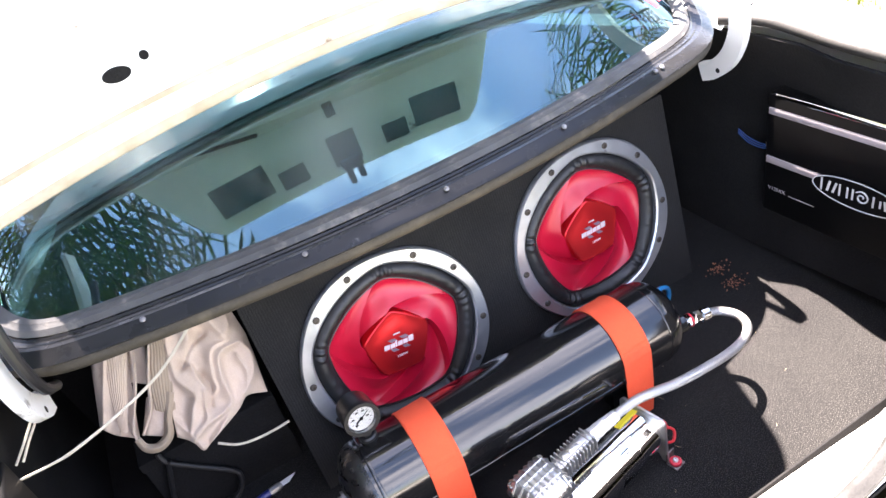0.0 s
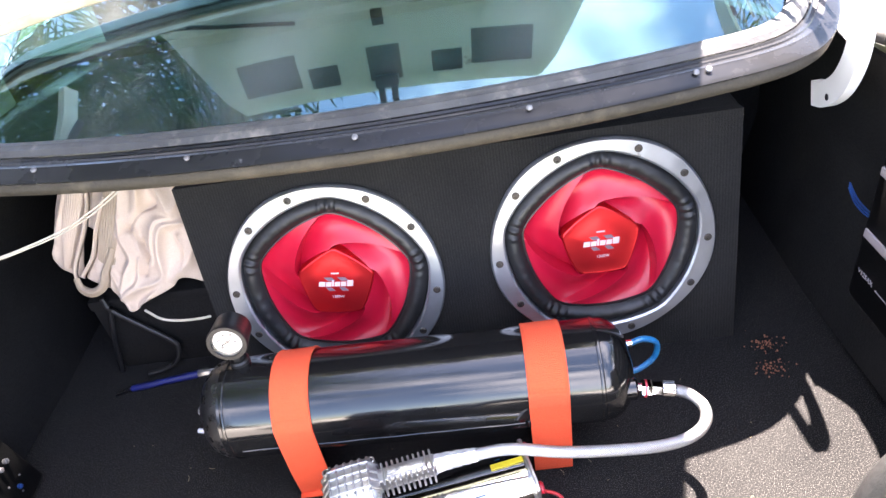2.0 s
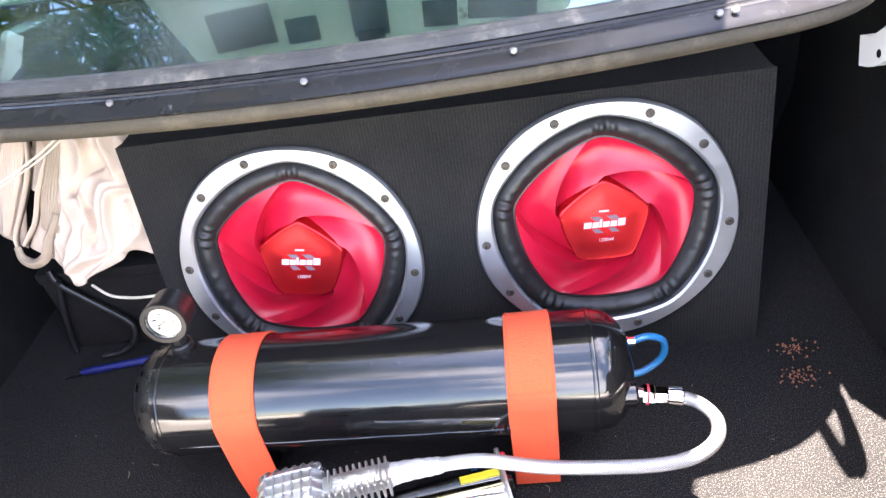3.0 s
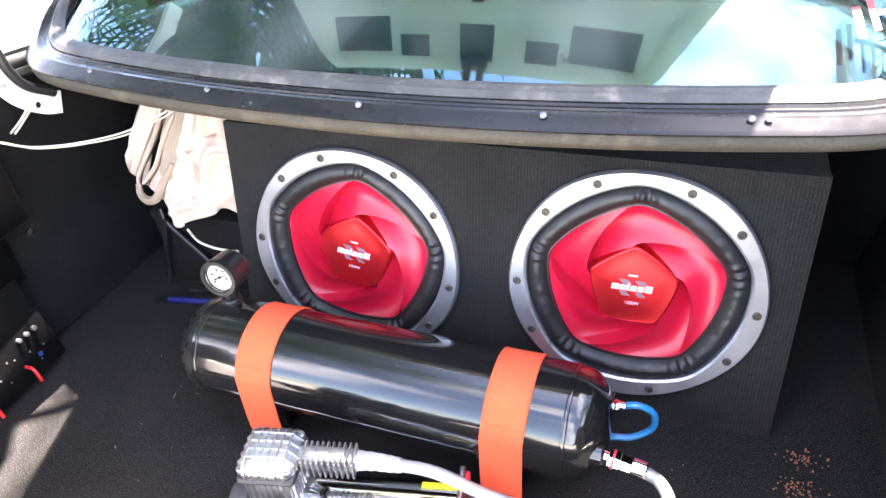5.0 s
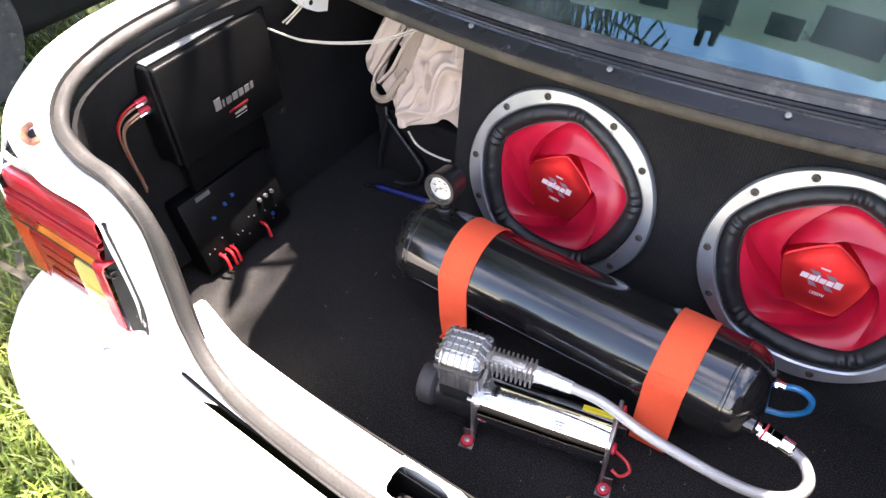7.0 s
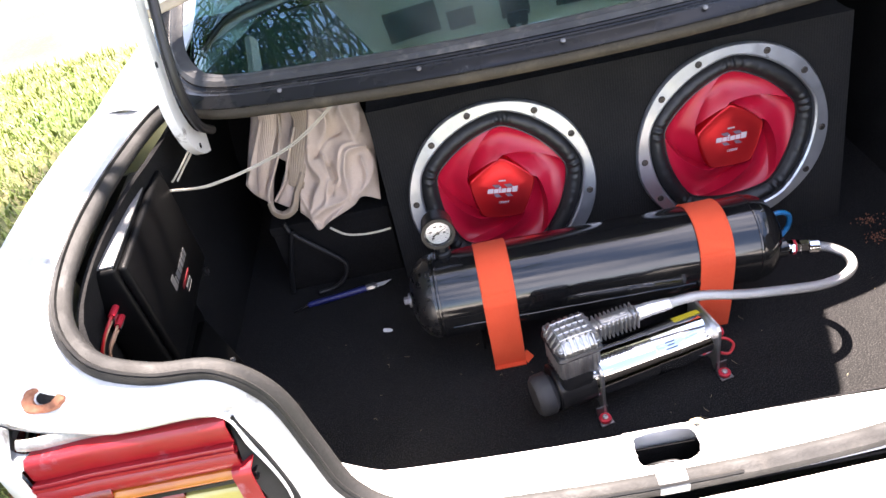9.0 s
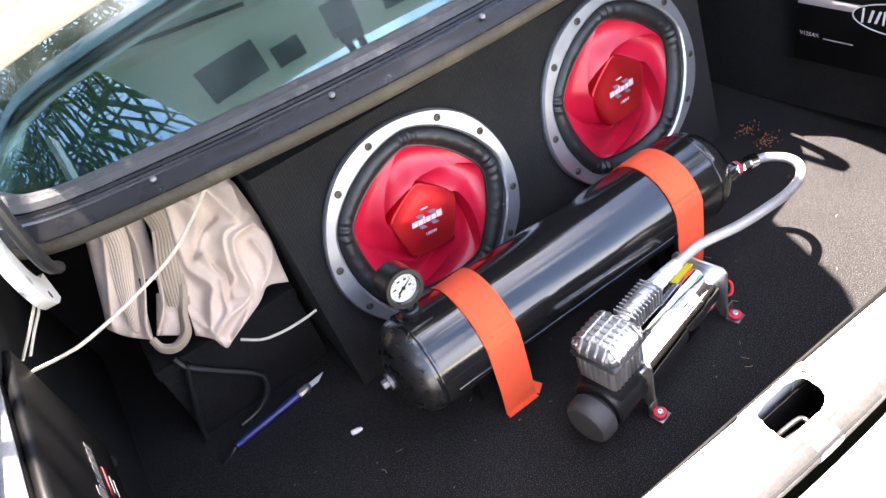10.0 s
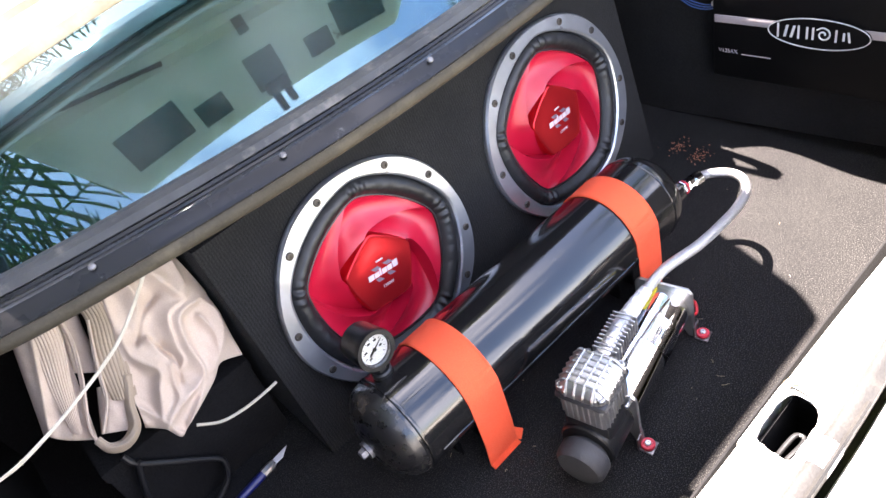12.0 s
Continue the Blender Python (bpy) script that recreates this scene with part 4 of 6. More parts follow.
for y in (-3.0, 0.1):
    wheel = part("wheel", lathe([(0.19, -0.10), (0.29, -0.10), (0.31, -0.06), (0.31, 0.06), (0.29, 0.10), (0.19, 0.10)], Matrix.Translation((-2.70, y, GROUND + 0.31)) @ pose(0, 0, 0, 0, 90, 0), 32), "rubber", other)
    part("rim", lathe([(0.02, 0.075), (0.10, 0.07), (0.17, 0.09), (0.19, 0.095)], Matrix.Translation((-2.70, y, GROUND + 0.31)) @ pose(0, 0, 0, 0, 90, 0), 24), "plastic", wheel)
part("side_window", prism([(-2.7, 0.92), (-2.55, 1.30), (-1.2, 1.33), (-0.55, 0.95)], 0.01, Matrix.Translation((-2.648, 0, GROUND)) @ axes(Vector((0, 1, 0)), Vector((0, 0, 1)), Vector((1, 0, 0)), None), 0.003), "clear", other)
drum = thing("plastic_drum", "blue-grey plastic drum standing on the lawn", "drum", Matrix.Translation((-2.72, 1.32, GROUND)))
part("body", lathe([(0.12, 0.0), (0.135, 0.02), (0.14, 0.20), (0.146, 0.21), (0.146, 0.23), (0.14, 0.24), (0.138, 0.42), (0.12, 0.45), (0.04, 0.455)], None, 32), "drum", drum)
part("lid", lathe([(0.145, 0.435), (0.148, 0.45), (0.14, 0.462), (0.02, 0.465)], None, 32), "plastic", drum)

# ---- the trunk's inside ----
tagged(part("floor", join(box((1.34, 0.86, 0.02), (XC, 0.06, -0.01)), box((0.02, 0.03, 0.006), (-0.55, 0.3, 0.001))), "carpet"), "black carpeted trunk floor with lint", "floor", kind="structure")
for side, name in ((0, "wall_left"), (1, "wall_right")):
    top = [Vector(p) + Vector((0.008, 0, -0.012)) for p in SEAL[1:11]]
    low = [(-0.70, 0.02, 0), (-0.70, -0.1, 0), (-0.70, -0.2, 0), (-0.70, -0.27, 0), (-0.685, -0.32, 0), (-0.66, -0.345, 0), (-0.62, -0.358, 0), (-0.57, -0.362, 0), (-0.53, -0.364, 0), (-0.50, -0.366, 0)]
    rows = []
    for f in (0, 0.08, 0.3, 0.6, 1):
        row = [t.lerp(Vector(b), f) + Vector((-0.035 * math.sin(math.pi * f), 0, 0)) for t, b in zip(top, low)]
        row = [Vector((row[0].x, 0.5, min(row[0].z, 0.43))), *row]
        rows.append(smooth_line([far_side(p) if side else p for p in row], 3))
    tagged(part(name, sheet_solid(rows, 0.006), "lining"), "black carpet lining of the trunk side", "wall", kind="structure").matrix_world = SHELL
tagged(part("wall_front", box((1.36, 0.02, 0.46), (XC, 0.47, 0.22)), "lining"), "dark lining behind the rear seat", "wall", kind="structure")
shelf_edge = [(p + n * 0.014) for p, n in zip(c_line, c_in)]
shelf_edge = [(p.x, p.y) for p in shelf_edge if p.y < 0.30]
tagged(part("ceiling", prism([(shelf_edge[0][0], 0.465)] + shelf_edge + [(shelf_edge[-1][0], 0.465)], 0.012, Matrix.Translation((0, 0, 0.430))), "lining"), "dark underside of the parcel shelf", "ceiling", kind="structure").matrix_world = SHELL

# ---- subwoofer box ----
LEAN = radians(10.5)
BOX_Y = 0.045  # where the front panel meets the floor
P_UP = Vector((0, math.sin(LEAN), math.cos(LEAN)))
P_OUT = Vector((0, -math.cos(LEAN), math.sin(LEAN)))


def on_panel(x, h, out=0.0):
    """A point of the front panel, h along it from the floor."""
    return Vector((x, BOX_Y, 0)) + P_UP * h + P_OUT * out


x0, x1, top_h = -0.362, 0.423, 0.365
S_X, S_H = (-0.166, 0.227), (0.184, 0.194)
THICK = 0.019
crate_box = thing("subwoofer_box", "black carpet-covered subwoofer box on the trunk floor", "speaker box")
bm = bmesh.new()
loops = [[(x0, 0.0), (x1, 0.0), (x1, top_h), (x0, top_h)]]
for cx, ch in zip(S_X, S_H):
    loops.append([(cx + 0.1445 * math.cos(2 * math.pi * i / 64), ch + 0.1445 * math.sin(2 * math.pi * i / 64)) for i in range(64)])
for lp_ in loops:
    vs = [bm.verts.new(on_panel(x, h)) for x, h in lp_]
    for i in range(len(vs)):
        bm.edges.new((vs[i], vs[(i + 1) % len(vs)]))
bmesh.ops.triangle_fill(bm, use_beauty=True, use_dissolve=False, edges=bm.edges[:], normal=P_OUT)
up = bmesh.ops.extrude_face_region(bm, geom=bm.faces[:])["geom"]
bmesh.ops.translate(bm, vec=-P_OUT * THICK, verts=[v for v in up if isinstance(v, bmesh.types.BMVert)])
part("front_panel", bm, "boxcarpet", crate_box, smooth=20)
pt, pb = on_panel(0, top_h, -THICK - 0.0005), on_panel(0, 0, -THICK - 0.0005)
part("top_panel", bevel(rings([[Vector((x, y, z)) for y, z in ((pt.y, pt.z), (0.40, pt.z), (0.40, pt.z - THICK), (pt.y - 0.004, pt.z - THICK))] for x in (x0, x1)], True, True), 0.003), "boxcarpet", crate_box)
for x in (x0, x1 - THICK):
    part("side_panel", bevel(rings([[Vector((x + o, y, z)) for y, z in ((pb.y, 0.001), (pt.y - 0.005, pt.z - THICK - 0.001), (0.398, pt.z - THICK - 0.001), (0.398, 0.001))] for o in (0, THICK)], True, True), 0.002), "boxcarpet", crate_box)
part("back_panel", box((x1 - x0, 0.012, pt.z - 0.001), ((x0 + x1) / 2, 0.407, pt.z / 2)), "boxcarpet", crate_box)


# ---- subwoofers ----
def pent(theta, rc, k):
    """Radius of a rounded five-sided outline with a corner at the top (theta from the top)."""
    c = math.pi / 5
    w = (theta + c) % (2 * c) - c
    w = math.sqrt(w * w + 0.012 * (1.2 - k)) if k < 0.95 else abs(w)
    return rc * (math.cos(c) / math.cos(c - min(abs(w), 2 * c - abs(w)))) ** k


def polar(r, theta, z):
    return Vector((r * math.sin(theta), r * math.cos(theta), z))


def subwoofer(name):
    N = 120
    th = [2 * math.pi * i / N for i in range(N)]
    sub = thing(name, "twelve-inch subwoofer with red cone and worn silver frame", "subwoofer", group="subwoofers in the box")

    def outer(t):
        # a round frame, drawn in a little at the five corners
        return 0.1625 - 0.0025 * (0.5 + 0.5 * math.cos(5 * t))

    rows = []
    for f, z in ((1.0, 0.0), (1.0, 0.006), (0.985, 0.010), (None, 0.010), (None, 0.008), (None, -0.004)):
        row = []
        for t in th:
            inner = pent(t, 0.1445, 0.30)
            r = outer(t) * f if f else inner + {0.010: 0.003, 0.008: 0.0, -0.004: -0.001}[z]
            row.append(polar(r, t, z))
        rows.append(row)
    part("frame_ring", rings(rows), "steel", sub, "scuffed silver frame ring", smooth=30)
    rows = []
    for k in range(15):
        f = k / 14
        row = []
        for t in (2 * math.pi * i / 480 for i in range(480)):
            ro, ri = pent(t, 0.1442, 0.30), pent(t, 0.1175, 0.50)
            # half roll, with pressed ribs at the corners
            w = (t + math.pi / 5) % (2 * math.pi / 5) - math.pi / 5
            rib = 0.0026 * math.cos(w * 62) * math.exp(-(w / 0.12) ** 2)
            wr = 0.0010 * noise.noise(Vector((11 * math.sin(t), 11 * math.cos(t), f * 2.5))) + 0.0004 * noise.noise(Vector((45 * math.sin(t), 45 * math.cos(t), f * 4)))
            row.append(polar(ro + (ri - ro) * f, t, -0.002 + (0.0135 + rib + wr) * math.sin(math.pi * min(1, f * 1.02)) ** 0.7 - 0.002 * f))
        rows.append(row)
    part("surround", rings(rows), "foam", sub, "black rolled rubber surround with ribs", smooth=180)
    # cone with five swirled blades; the columns follow the swirl, so that the ridges stay clean
    rows = []
    cols = [(b + p) / 5 for b in range(5) for p in (0.0, 0.02, 0.08, 0.16, 0.24, 0.32, 0.40, 0.48, 0.56, 0.64, 0.72, 0.80, 0.87, 0.90, 0.925, 0.95, 0.975)]
    for k in range(31):
        u = k / 30
        row = []
        for c in cols:
            ph = (5 * c) % 1.0
            t = 2 * math.pi * c - 1.5 * (1 - u) ** 1.15
            ro, ri = pent(t % (2 * math.pi), 0.1180, 0.50), pent(t % (2 * math.pi), 0.050, 0.8)
            r = ri + (ro - ri) * u
            saw = ph / 0.9 if ph < 0.9 else (1 - ph) / 0.1
            env = math.sin(math.pi * min(1.0, u * 0.92 + 0.08)) ** 0.75
            row.append(polar(r, t, -0.007 + 0.004 * u - 0.009 * math.sin(math.pi * u) + 0.0290 * (saw - 0.5) * env))
        rows.append(row)
    part("cone", rings(rows), "cone", sub, "glossy red cone with swirled blades", smooth=30)
    part("cone_edge", rings([[polar(pent(t, rc, 0.50), t, z) for t in th] for rc, z in ((0.1202, -0.004), (0.1198, 0.000), (0.1175, 0.0005), (0.1168, -0.003))]), "foam", sub)
    # five-sided dust cap
    rows = [[polar(pent(t, rc, 0.80), t, z) for t in th] for rc, z in ((0.0615, -0.018), (0.0612, -0.003), (0.0595, 0.0005), (0.0575, 0.0015), (0.056, 0.0012), (0.040, 0.0030), (0.020, 0.0040), (0.001, 0.0042))]
    cap = part("dust_cap", rings(rows, True, True), "cap", sub, "red metallic five-sided dust cap", smooth=22)
    z = 0.0054
    # logo as plain slanted blocks, a bar above it, and the grey mark behind
    for x, w, h in ((-0.0265, 0.0095, 0.0080), (-0.0160, 0.0080, 0.0075), (-0.0070, 0.0030, 0.0105), (-0.0030, 0.0080, 0.0075), (0.0062, 0.0080, 0.0075), (0.0155, 0.0090, 0.0100)):
        y0 = -0.001
        part("logo_block", prism([(x, y0), (x + w, y0), (x + w + 0.0012, y0 + h), (x + 0.0012, y0 + h)], 0.0006, Matrix.Translation((0, -0.001, z - 0.0006))), "print", cap)
    for x in (-0.012, 0.008):
        part("grey_mark", prism([(x, 0.007), (x + 0.011, 0.007), (x + 0.006, 0.013), (x - 0.006, 0.013)], 0.0005, Matrix.Translation((0, 0, z - 0.0010))), "greyprint", cap)
        part("grey_mark", prism([(x, -0.010), (x + 0.010, -0.010), (x + 0.004, -0.004), (x - 0.004, -0.004)], 0.0005, Matrix.Translation((0, 0, z - 0.0010))), "greyprint", cap)
    part("maker_bar", prism([(-0.0065, 0.0185), (0.0055, 0.0185), (0.0055, 0.0208), (-0.0065, 0.0208)], 0.0006, Matrix.Translation((0, 0, z - 0.0010))), "print", cap)
    lettering("1300W", 0.0062, Matrix.Translation((0.001, -0.0205, z - 0.0012)), "print", cap)
    for c in range(5):
        for s in (-1, 1):
            t = math.pi / 5 + c * 2 * math.pi / 5 + s * radians(14.6)
            m = Matrix.Translation(polar(0.1495, t, 0.009)) @ pose(0, 0, 0, 0, 0, 40 * c + 17 * s)
            part("screw", join(lathe([(0.0056, 0.0), (0.0056, 0.0020), (0.0044, 0.0030), (0.0026, 0.0030), (0.0022, 0.0012)], m, 14), box((0.0016, 0.0016, 0.001), m @ Vector((0, 0, 0.0018)))), "screw", sub)
    return sub


base = axes(Vector((1, 0, 0)), P_UP, P_OUT, None)
s1 = subwoofer("subwoofer")
s1.matrix_world = Matrix.Translation(on_panel(S_X[1], S_H[1], 0.001)) @ base
s2 = copy_thing(s1, Matrix.Translation(on_panel(S_X[0], S_H[0], 0.001)) @ base @ pose(0, 0, 0, 0, 0, -7))

# ---- air tank ----
T_R = 0.068
T_A, T_B = Vector((-0.348, -0.083, 0.118)), Vector((0.230, -0.094, 0.118))
T_AX = along(T_A, T_B)
T_L = (T_B - T_A).length
tank = thing("air_tank", "gloss black steel air tank held by orange straps", "air tank")
cap_l = 0.040
prof = []
for k in range(9):
    f = k / 8 * math.pi / 2
    prof.append((max(0.002, T_R * 0.985 * math.sin(f) ** 0.85), cap_l * (1 - math.cos(f))))
prof += [(T_R * 0.985, cap_l + 0.006), (T_R * 1.0, cap_l + 0.008), (T_R, T_L - cap_l - 0.008), (T_R * 0.985, T_L - cap_l - 0.006)]
prof += [(r, T_L - z) for r, z in prof[8::-1]]
part("body", lathe(prof[8:], T_AX, 72), "tank", tank, smooth=25)
part("end_cap", lathe(prof[:9], T_AX, 72), "tankend", tank, "rounded end cap with crusted paint", smooth=60)
for z in (cap_l + 0.004, T_L - cap_l - 0.010):
    part("weld_bead", lathe([(T_R * 0.99, z), (T_R * 1.012, z + 0.001), (T_R * 1.018, z + 0.003), (T_R * 1.012, z + 0.005), (T_R * 0.99, z + 0.006)], T_AX, 72), "tank", tank)
part("drain_plug", join(lathe([(0.012, -0.004), (0.011, 0.006)], T_AX, 20), lathe([(0.004, -0.0125), (0.0062, -0.012), (0.0068, -0.010), (0.0068, -0.003)], T_AX, 6)), "oldscrew", tank, "hexagon drain plug")
tab = T_AX @ Vector((0, 0, 0.436)) + Vector((0, -0.0665, -0.012))
part("weld_tab", bevel(box((0.006, 0.003, 0.012), tab + Vector((0, -0.002, 0))), 0.0015), "tank", tank, "small welded tab")
part("weld_seam", tube([T_AX @ Vector((0, 0, z)) + Vector((0, -0.0672, -0.0112 + 0.0004 * math.sin(z * 90))) for z in np.linspace(0.06, 0.43, 24)], 0.0011, 2, 6), "tank", tank)
for z in (0.10, 0.135, 0.44, 0.475):
    for s in (-1, 1):
        part("foot", box((0.004, 0.02, 0.055), T_AX @ Vector((0, 0, z)) + Vector((0, s * 0.014, -0.0905)), 0.001), "tank", tank)
for dy, nm in ((-0.042, "hose_port"), (0.040, "line_port")):
    p = T_AX @ Vector((0, 0, T_L - 0.02)) + Vector((0, dy, 0.004 if dy < 0 else -0.002))
    part(nm, lathe([(0.015, 0.0), (0.015, 0.014), (0.012, 0.017)], along(p, p + Vector((1, 0, 0))), 18), "tank", tank)


# ---- orange straps ----
def strap(xt, xf, fold):
    """Webbing over the tank: floor behind, over the top, floor in front."""
    cy, cz, r = T_A.y + (T_B.y - T_A.y) * (xt + 0.35) / 0.58, T_A.z, T_R + 0.0015
    pts = [(0.058, 0.002), (0.040, 0.004), (0.022, 0.03)]
    for d in np.linspace(20, 168, 24):
        pts.append((cy + r * math.cos(radians(d)), cz + r * math.sin(radians(d))))
    pts += [(cy - r + 0.0005, 0.09), (cy - r + 0.0005, 0.05), (cy - r + 0.004, 0.004)]
    if fold:
        pts += [(cy - r + 0.003, 0.0025), (cy - r - 0.004, 0.0022)]
    line, n = [], len(pts)
    for i, (y, z) in enumerate(pts):
        f = max(0.0, (i - 12) / (n - 13))
        line.append(Vector((xt + (xf - xt) * f ** 1.6, y, z)))
    line = [line[0]] + smooth_line(line, 2)
    ob = thing("strap", "bright orange webbing strap over the black tank", "strap", group="tank straps")
    rows = []
    for i, p in enumerate(line):
        a, b = line[max(0, i - 1)], line[min(len(line) - 1, i + 1)]
        t = (b - a).normalized() if (b - a).length > 1e-6 else Vector((0, -1, 0))
        u = Vector((1, 0, 0)).cross(t).normalized()
        w = 0.0255
        if u.z < -0.5:
            u = -u
        rows.append([p + Vector((sx * w, 0, 0)) + u * o for sx, o in ((-1, 0.0), (-0.97, 0.0011), (0.97, 0.0011), (1, 0.0), (0.97, -0.0011), (-0.97, -0.0011))])
    part("webbing", rings(rows, True, True), "strap", ob, smooth=50)
    for e in (-1, 1):
        edge = [r[1].lerp(r[2], 0.5 + 0.46 * e) + (r[1] - r[5]).normalized() * 0.0002 for r in rows]
        part("selvage", rings([[p + Vector((dx, 0, 0)) + (r[1] - r[5]) * k for dx, k in ((-0.0009, 0), (-0.0004, 0.2), (0.0004, 0.2), (0.0009, 0))] for p, r in zip(edge, rows)], True, True), "strap", ob, smooth=50)
    if fold:
        e = line[-4]
        part("folded_end", box((0.015, 0.016, 0.0024), (e.x + 0.029, e.y + 0.002, 0.009), 0.001, pose(0, 0, 0, 35, -38, 20)), "strap", ob)
    return ob


strap(-0.211, -0.213, True)
strap(0.117, 0.113, False)

# ---- pressure gauge ----
g_c = Vector((-0.283, -0.070, 0.232))
g_n = Vector((0.03, -0.985, 0.14)).normalized()
gm = along(g_c, g_c + g_n)
gm = gm @ Matrix.Scale(1.12, 4)
gauge = thing("pressure_gauge", "black round pressure gauge with white dial on the tank", "gauge")
part("case", lathe([(0.001, -0.024), (0.019, -0.028), (0.0215, -0.025), (0.0228, 0.0), (0.0235, 0.006), (0.0228, 0.0090), (0.0182, 0.0090), (0.0168, 0.003), (0.001, 0.0025)], gm, 40), "plastic", gauge)
dial = part("dial", lathe([(0.001, 0.0028), (0.0167, 0.0028), (0.0167, 0.0036), (0.001, 0.0036)], gm, 36), "dial", gauge, "white dial face with black marks")
g_right = Vector((1, 0, 0)).cross(g_n).cross(g_n) * -1
g_x = (Vector((0.97, 0, 0)) - g_n * g_n.x * 0.97).normalized()
g_y = g_n.cross(g_x)
gf = axes(g_x, g_y, g_n, g_c + g_n * 0.0037)
for k in range(11):
    a = radians(225 - k * 27)
    t = gf @ Matrix.Rotation(a, 4, "Z")
    part("tick", prism([(0.0132, -0.0004), (0.0157, -0.0004), (0.0157, 0.0004), (0.0132, 0.0004)], 0.0004, t), "plastic", dial)
for x, y in ((-0.009, -0.008), (-0.011, 0.003), (-0.003, 0.0105), (0.006, 0.0095), (0.0095, -0.001)):
    part("figure_bar", prism([(x - 0.002, y - 0.0012), (x + 0.0022, y - 0.0012), (x + 0.0022, y + 0.0014), (x - 0.002, y + 0.0014)], 0.0004, gf), "plastic", dial)
needle = gf @ Matrix.Rotation(radians(28), 4, "Z") @ Matrix.Translation((0, 0, 0.001))
part("needle", join(prism([(-0.010, -0.0012), (0.0155, -0.0003), (0.0155, 0.0003), (-0.010, 0.0012)], 0.0005, needle), lathe([(0.0025, 0), (0.0025, 0.0012)], needle, 14)), "plastic", gauge)
part("lens", lathe([(0.001, 0.0075), (0.0172, 0.0072), (0.0172, 0.0064), (0.001, 0.0067)], gm, 36), "clear", gauge, "clear plastic lens")
part("stem", join(lathe([(0.008, 0), (0.008, 0.022)], Matrix.Translation((-0.283, -0.066, 0.190)), 6), lathe([(0.013, 0), (0.013, 0.008), (0.011, 0.010)], Matrix.Translation((-0.283, -0.066, 0.1825)), 24)), "plastic", gauge, "threaded dark metal stem")

# ---- compressor ----
C_YAW = 11.8
CM = Matrix.Translation((-0.0163, -0.2248, 0.0)) @ pose(0, 0, 0, 0, 0, C_YAW)
comp = thing("air_compressor", "chrome air compressor with finned head on the trunk floor", "compressor", CM)
XR = pose(0, 0, 0, 0, 90, 0)  # turns a lathe's axis along x
part("motor", lathe([(0.030, -0.095), (0.0355, -0.093), (0.0362, -0.090), (0.0362, 0.092), (0.0355, 0.096), (0.030, 0.098)], Matrix.Translation((0, 0, 0.050)) @ XR, 48), "chrome", comp, "polished chrome motor barrel")
part("motor_band", lathe([(0.0366, 0.005), (0.0368, 0.006), (0.0368, 0.05), (0.0366, 0.051)], Matrix.Translation((0, 0, 0.050)) @ XR, 48, False), "clear", comp, "clear label film round the barrel")
for k, (y, w) in enumerate(((-0.020, 0.014), (-0.0235, 0.010), (-0.027, 0.018))):
    a = math.atan2(math.sqrt(0.037 ** 2 - y * y), y)
    part("label_line", box((w, 0.0016, 0.0005), (0.028, 0.0370 * math.cos(a), 0.050 + 0.0370 * math.sin(a)), turn=pose(0, 0, 0, math.degrees(a) - 90)), "dark_alu", comp)
part("yellow_label", box((0.042, 0.010, 0.0008), (0.072, 0.0370 * math.cos(1.25), 0.050 + 0.0370 * math.sin(1.25)), turn=pose(0, 0, 0, math.degrees(1.25) - 90)), mat("yellow_label", (0.65, 0.52, 0.03), rough=0.4), comp, "yellow warning label")
part("crankcase", join(lathe([(0.033, -0.148), (0.035, -0.146), (0.035, -0.092)], Matrix.Translation((0, 0, 0.050)) @ XR, 36), box((0.05, 0.06, 0.05), (-0.118, 0, 0.070), 0.008)), "plastic", comp, "dark cast crankcase")
part("air_filter", lathe([(0.002, -0.180), (0.026, -0.179), (0.0305, -0.174), (0.0315, -0.168), (0.0315, -0.156), (0.029, -0.153), (0.022, -0.146)], Matrix.Translation((0.0, -0.002, 0.046)) @ XR, 40), "filter", comp, "round grey-black air filter")
# cylinder and head
hx, hy = -0.113, 0.0
cyl = part("cylinder", box((0.058, 0.056, 0.044), (hx, hy, 0.106), 0.006), "alu", comp, "cast finned cylinder")
for k in range(8):
    part("fin", box((0.0022, 0.061, 0.034), (hx - 0.0245 + k * 0.007, hy, 0.111), 0.0005, segments=1), "alu", cyl)
for k in range(7):
    part("fin", box((0.063, 0.0022, 0.034), (hx, hy - 0.0215 + k * 0.0072, 0.111), 0.0005, segments=1), "alu", cyl)
part("gasket", box((0.0685, 0.0665, 0.013), (hx, hy, 0.133), 0.007), "dark_alu", comp, "dark gasket band")
def dome(a, b, z, p=4.5, n=40):
    """A rounded square ring at height z."""
    ring = []
    for i in range(n):
        t = 2 * math.pi * i / n
        c, q = math.cos(t), math.sin(t)
        k = (abs(c) ** p + abs(q) ** p) ** (-1 / p)
        ring.append(Vector((hx + a * k * c, hy + b * k * q, z)))
    return ring


steps = ((0.0325, 0.0315, 0.138), (0.0330, 0.0320, 0.1395), (0.0328, 0.0318, 0.1455), (0.0318, 0.0308, 0.1475), (0.0240, 0.0225, 0.1565), (0.0225, 0.0210, 0.1573), (0.014, 0.012, 0.1580), (0.005, 0.004, 0.1582))
head = [rings([dome(*q) for q in steps], True, True)]
ribs = []
up_y = [(-b, z) for a, b, z in steps[1:]] + [(b, z) for a, b, z in steps[1:][::-1]]
up_x = [(-a, z) for a, b, z in steps[1:]] + [(a, z) for a, b, z in steps[1:][::-1]]
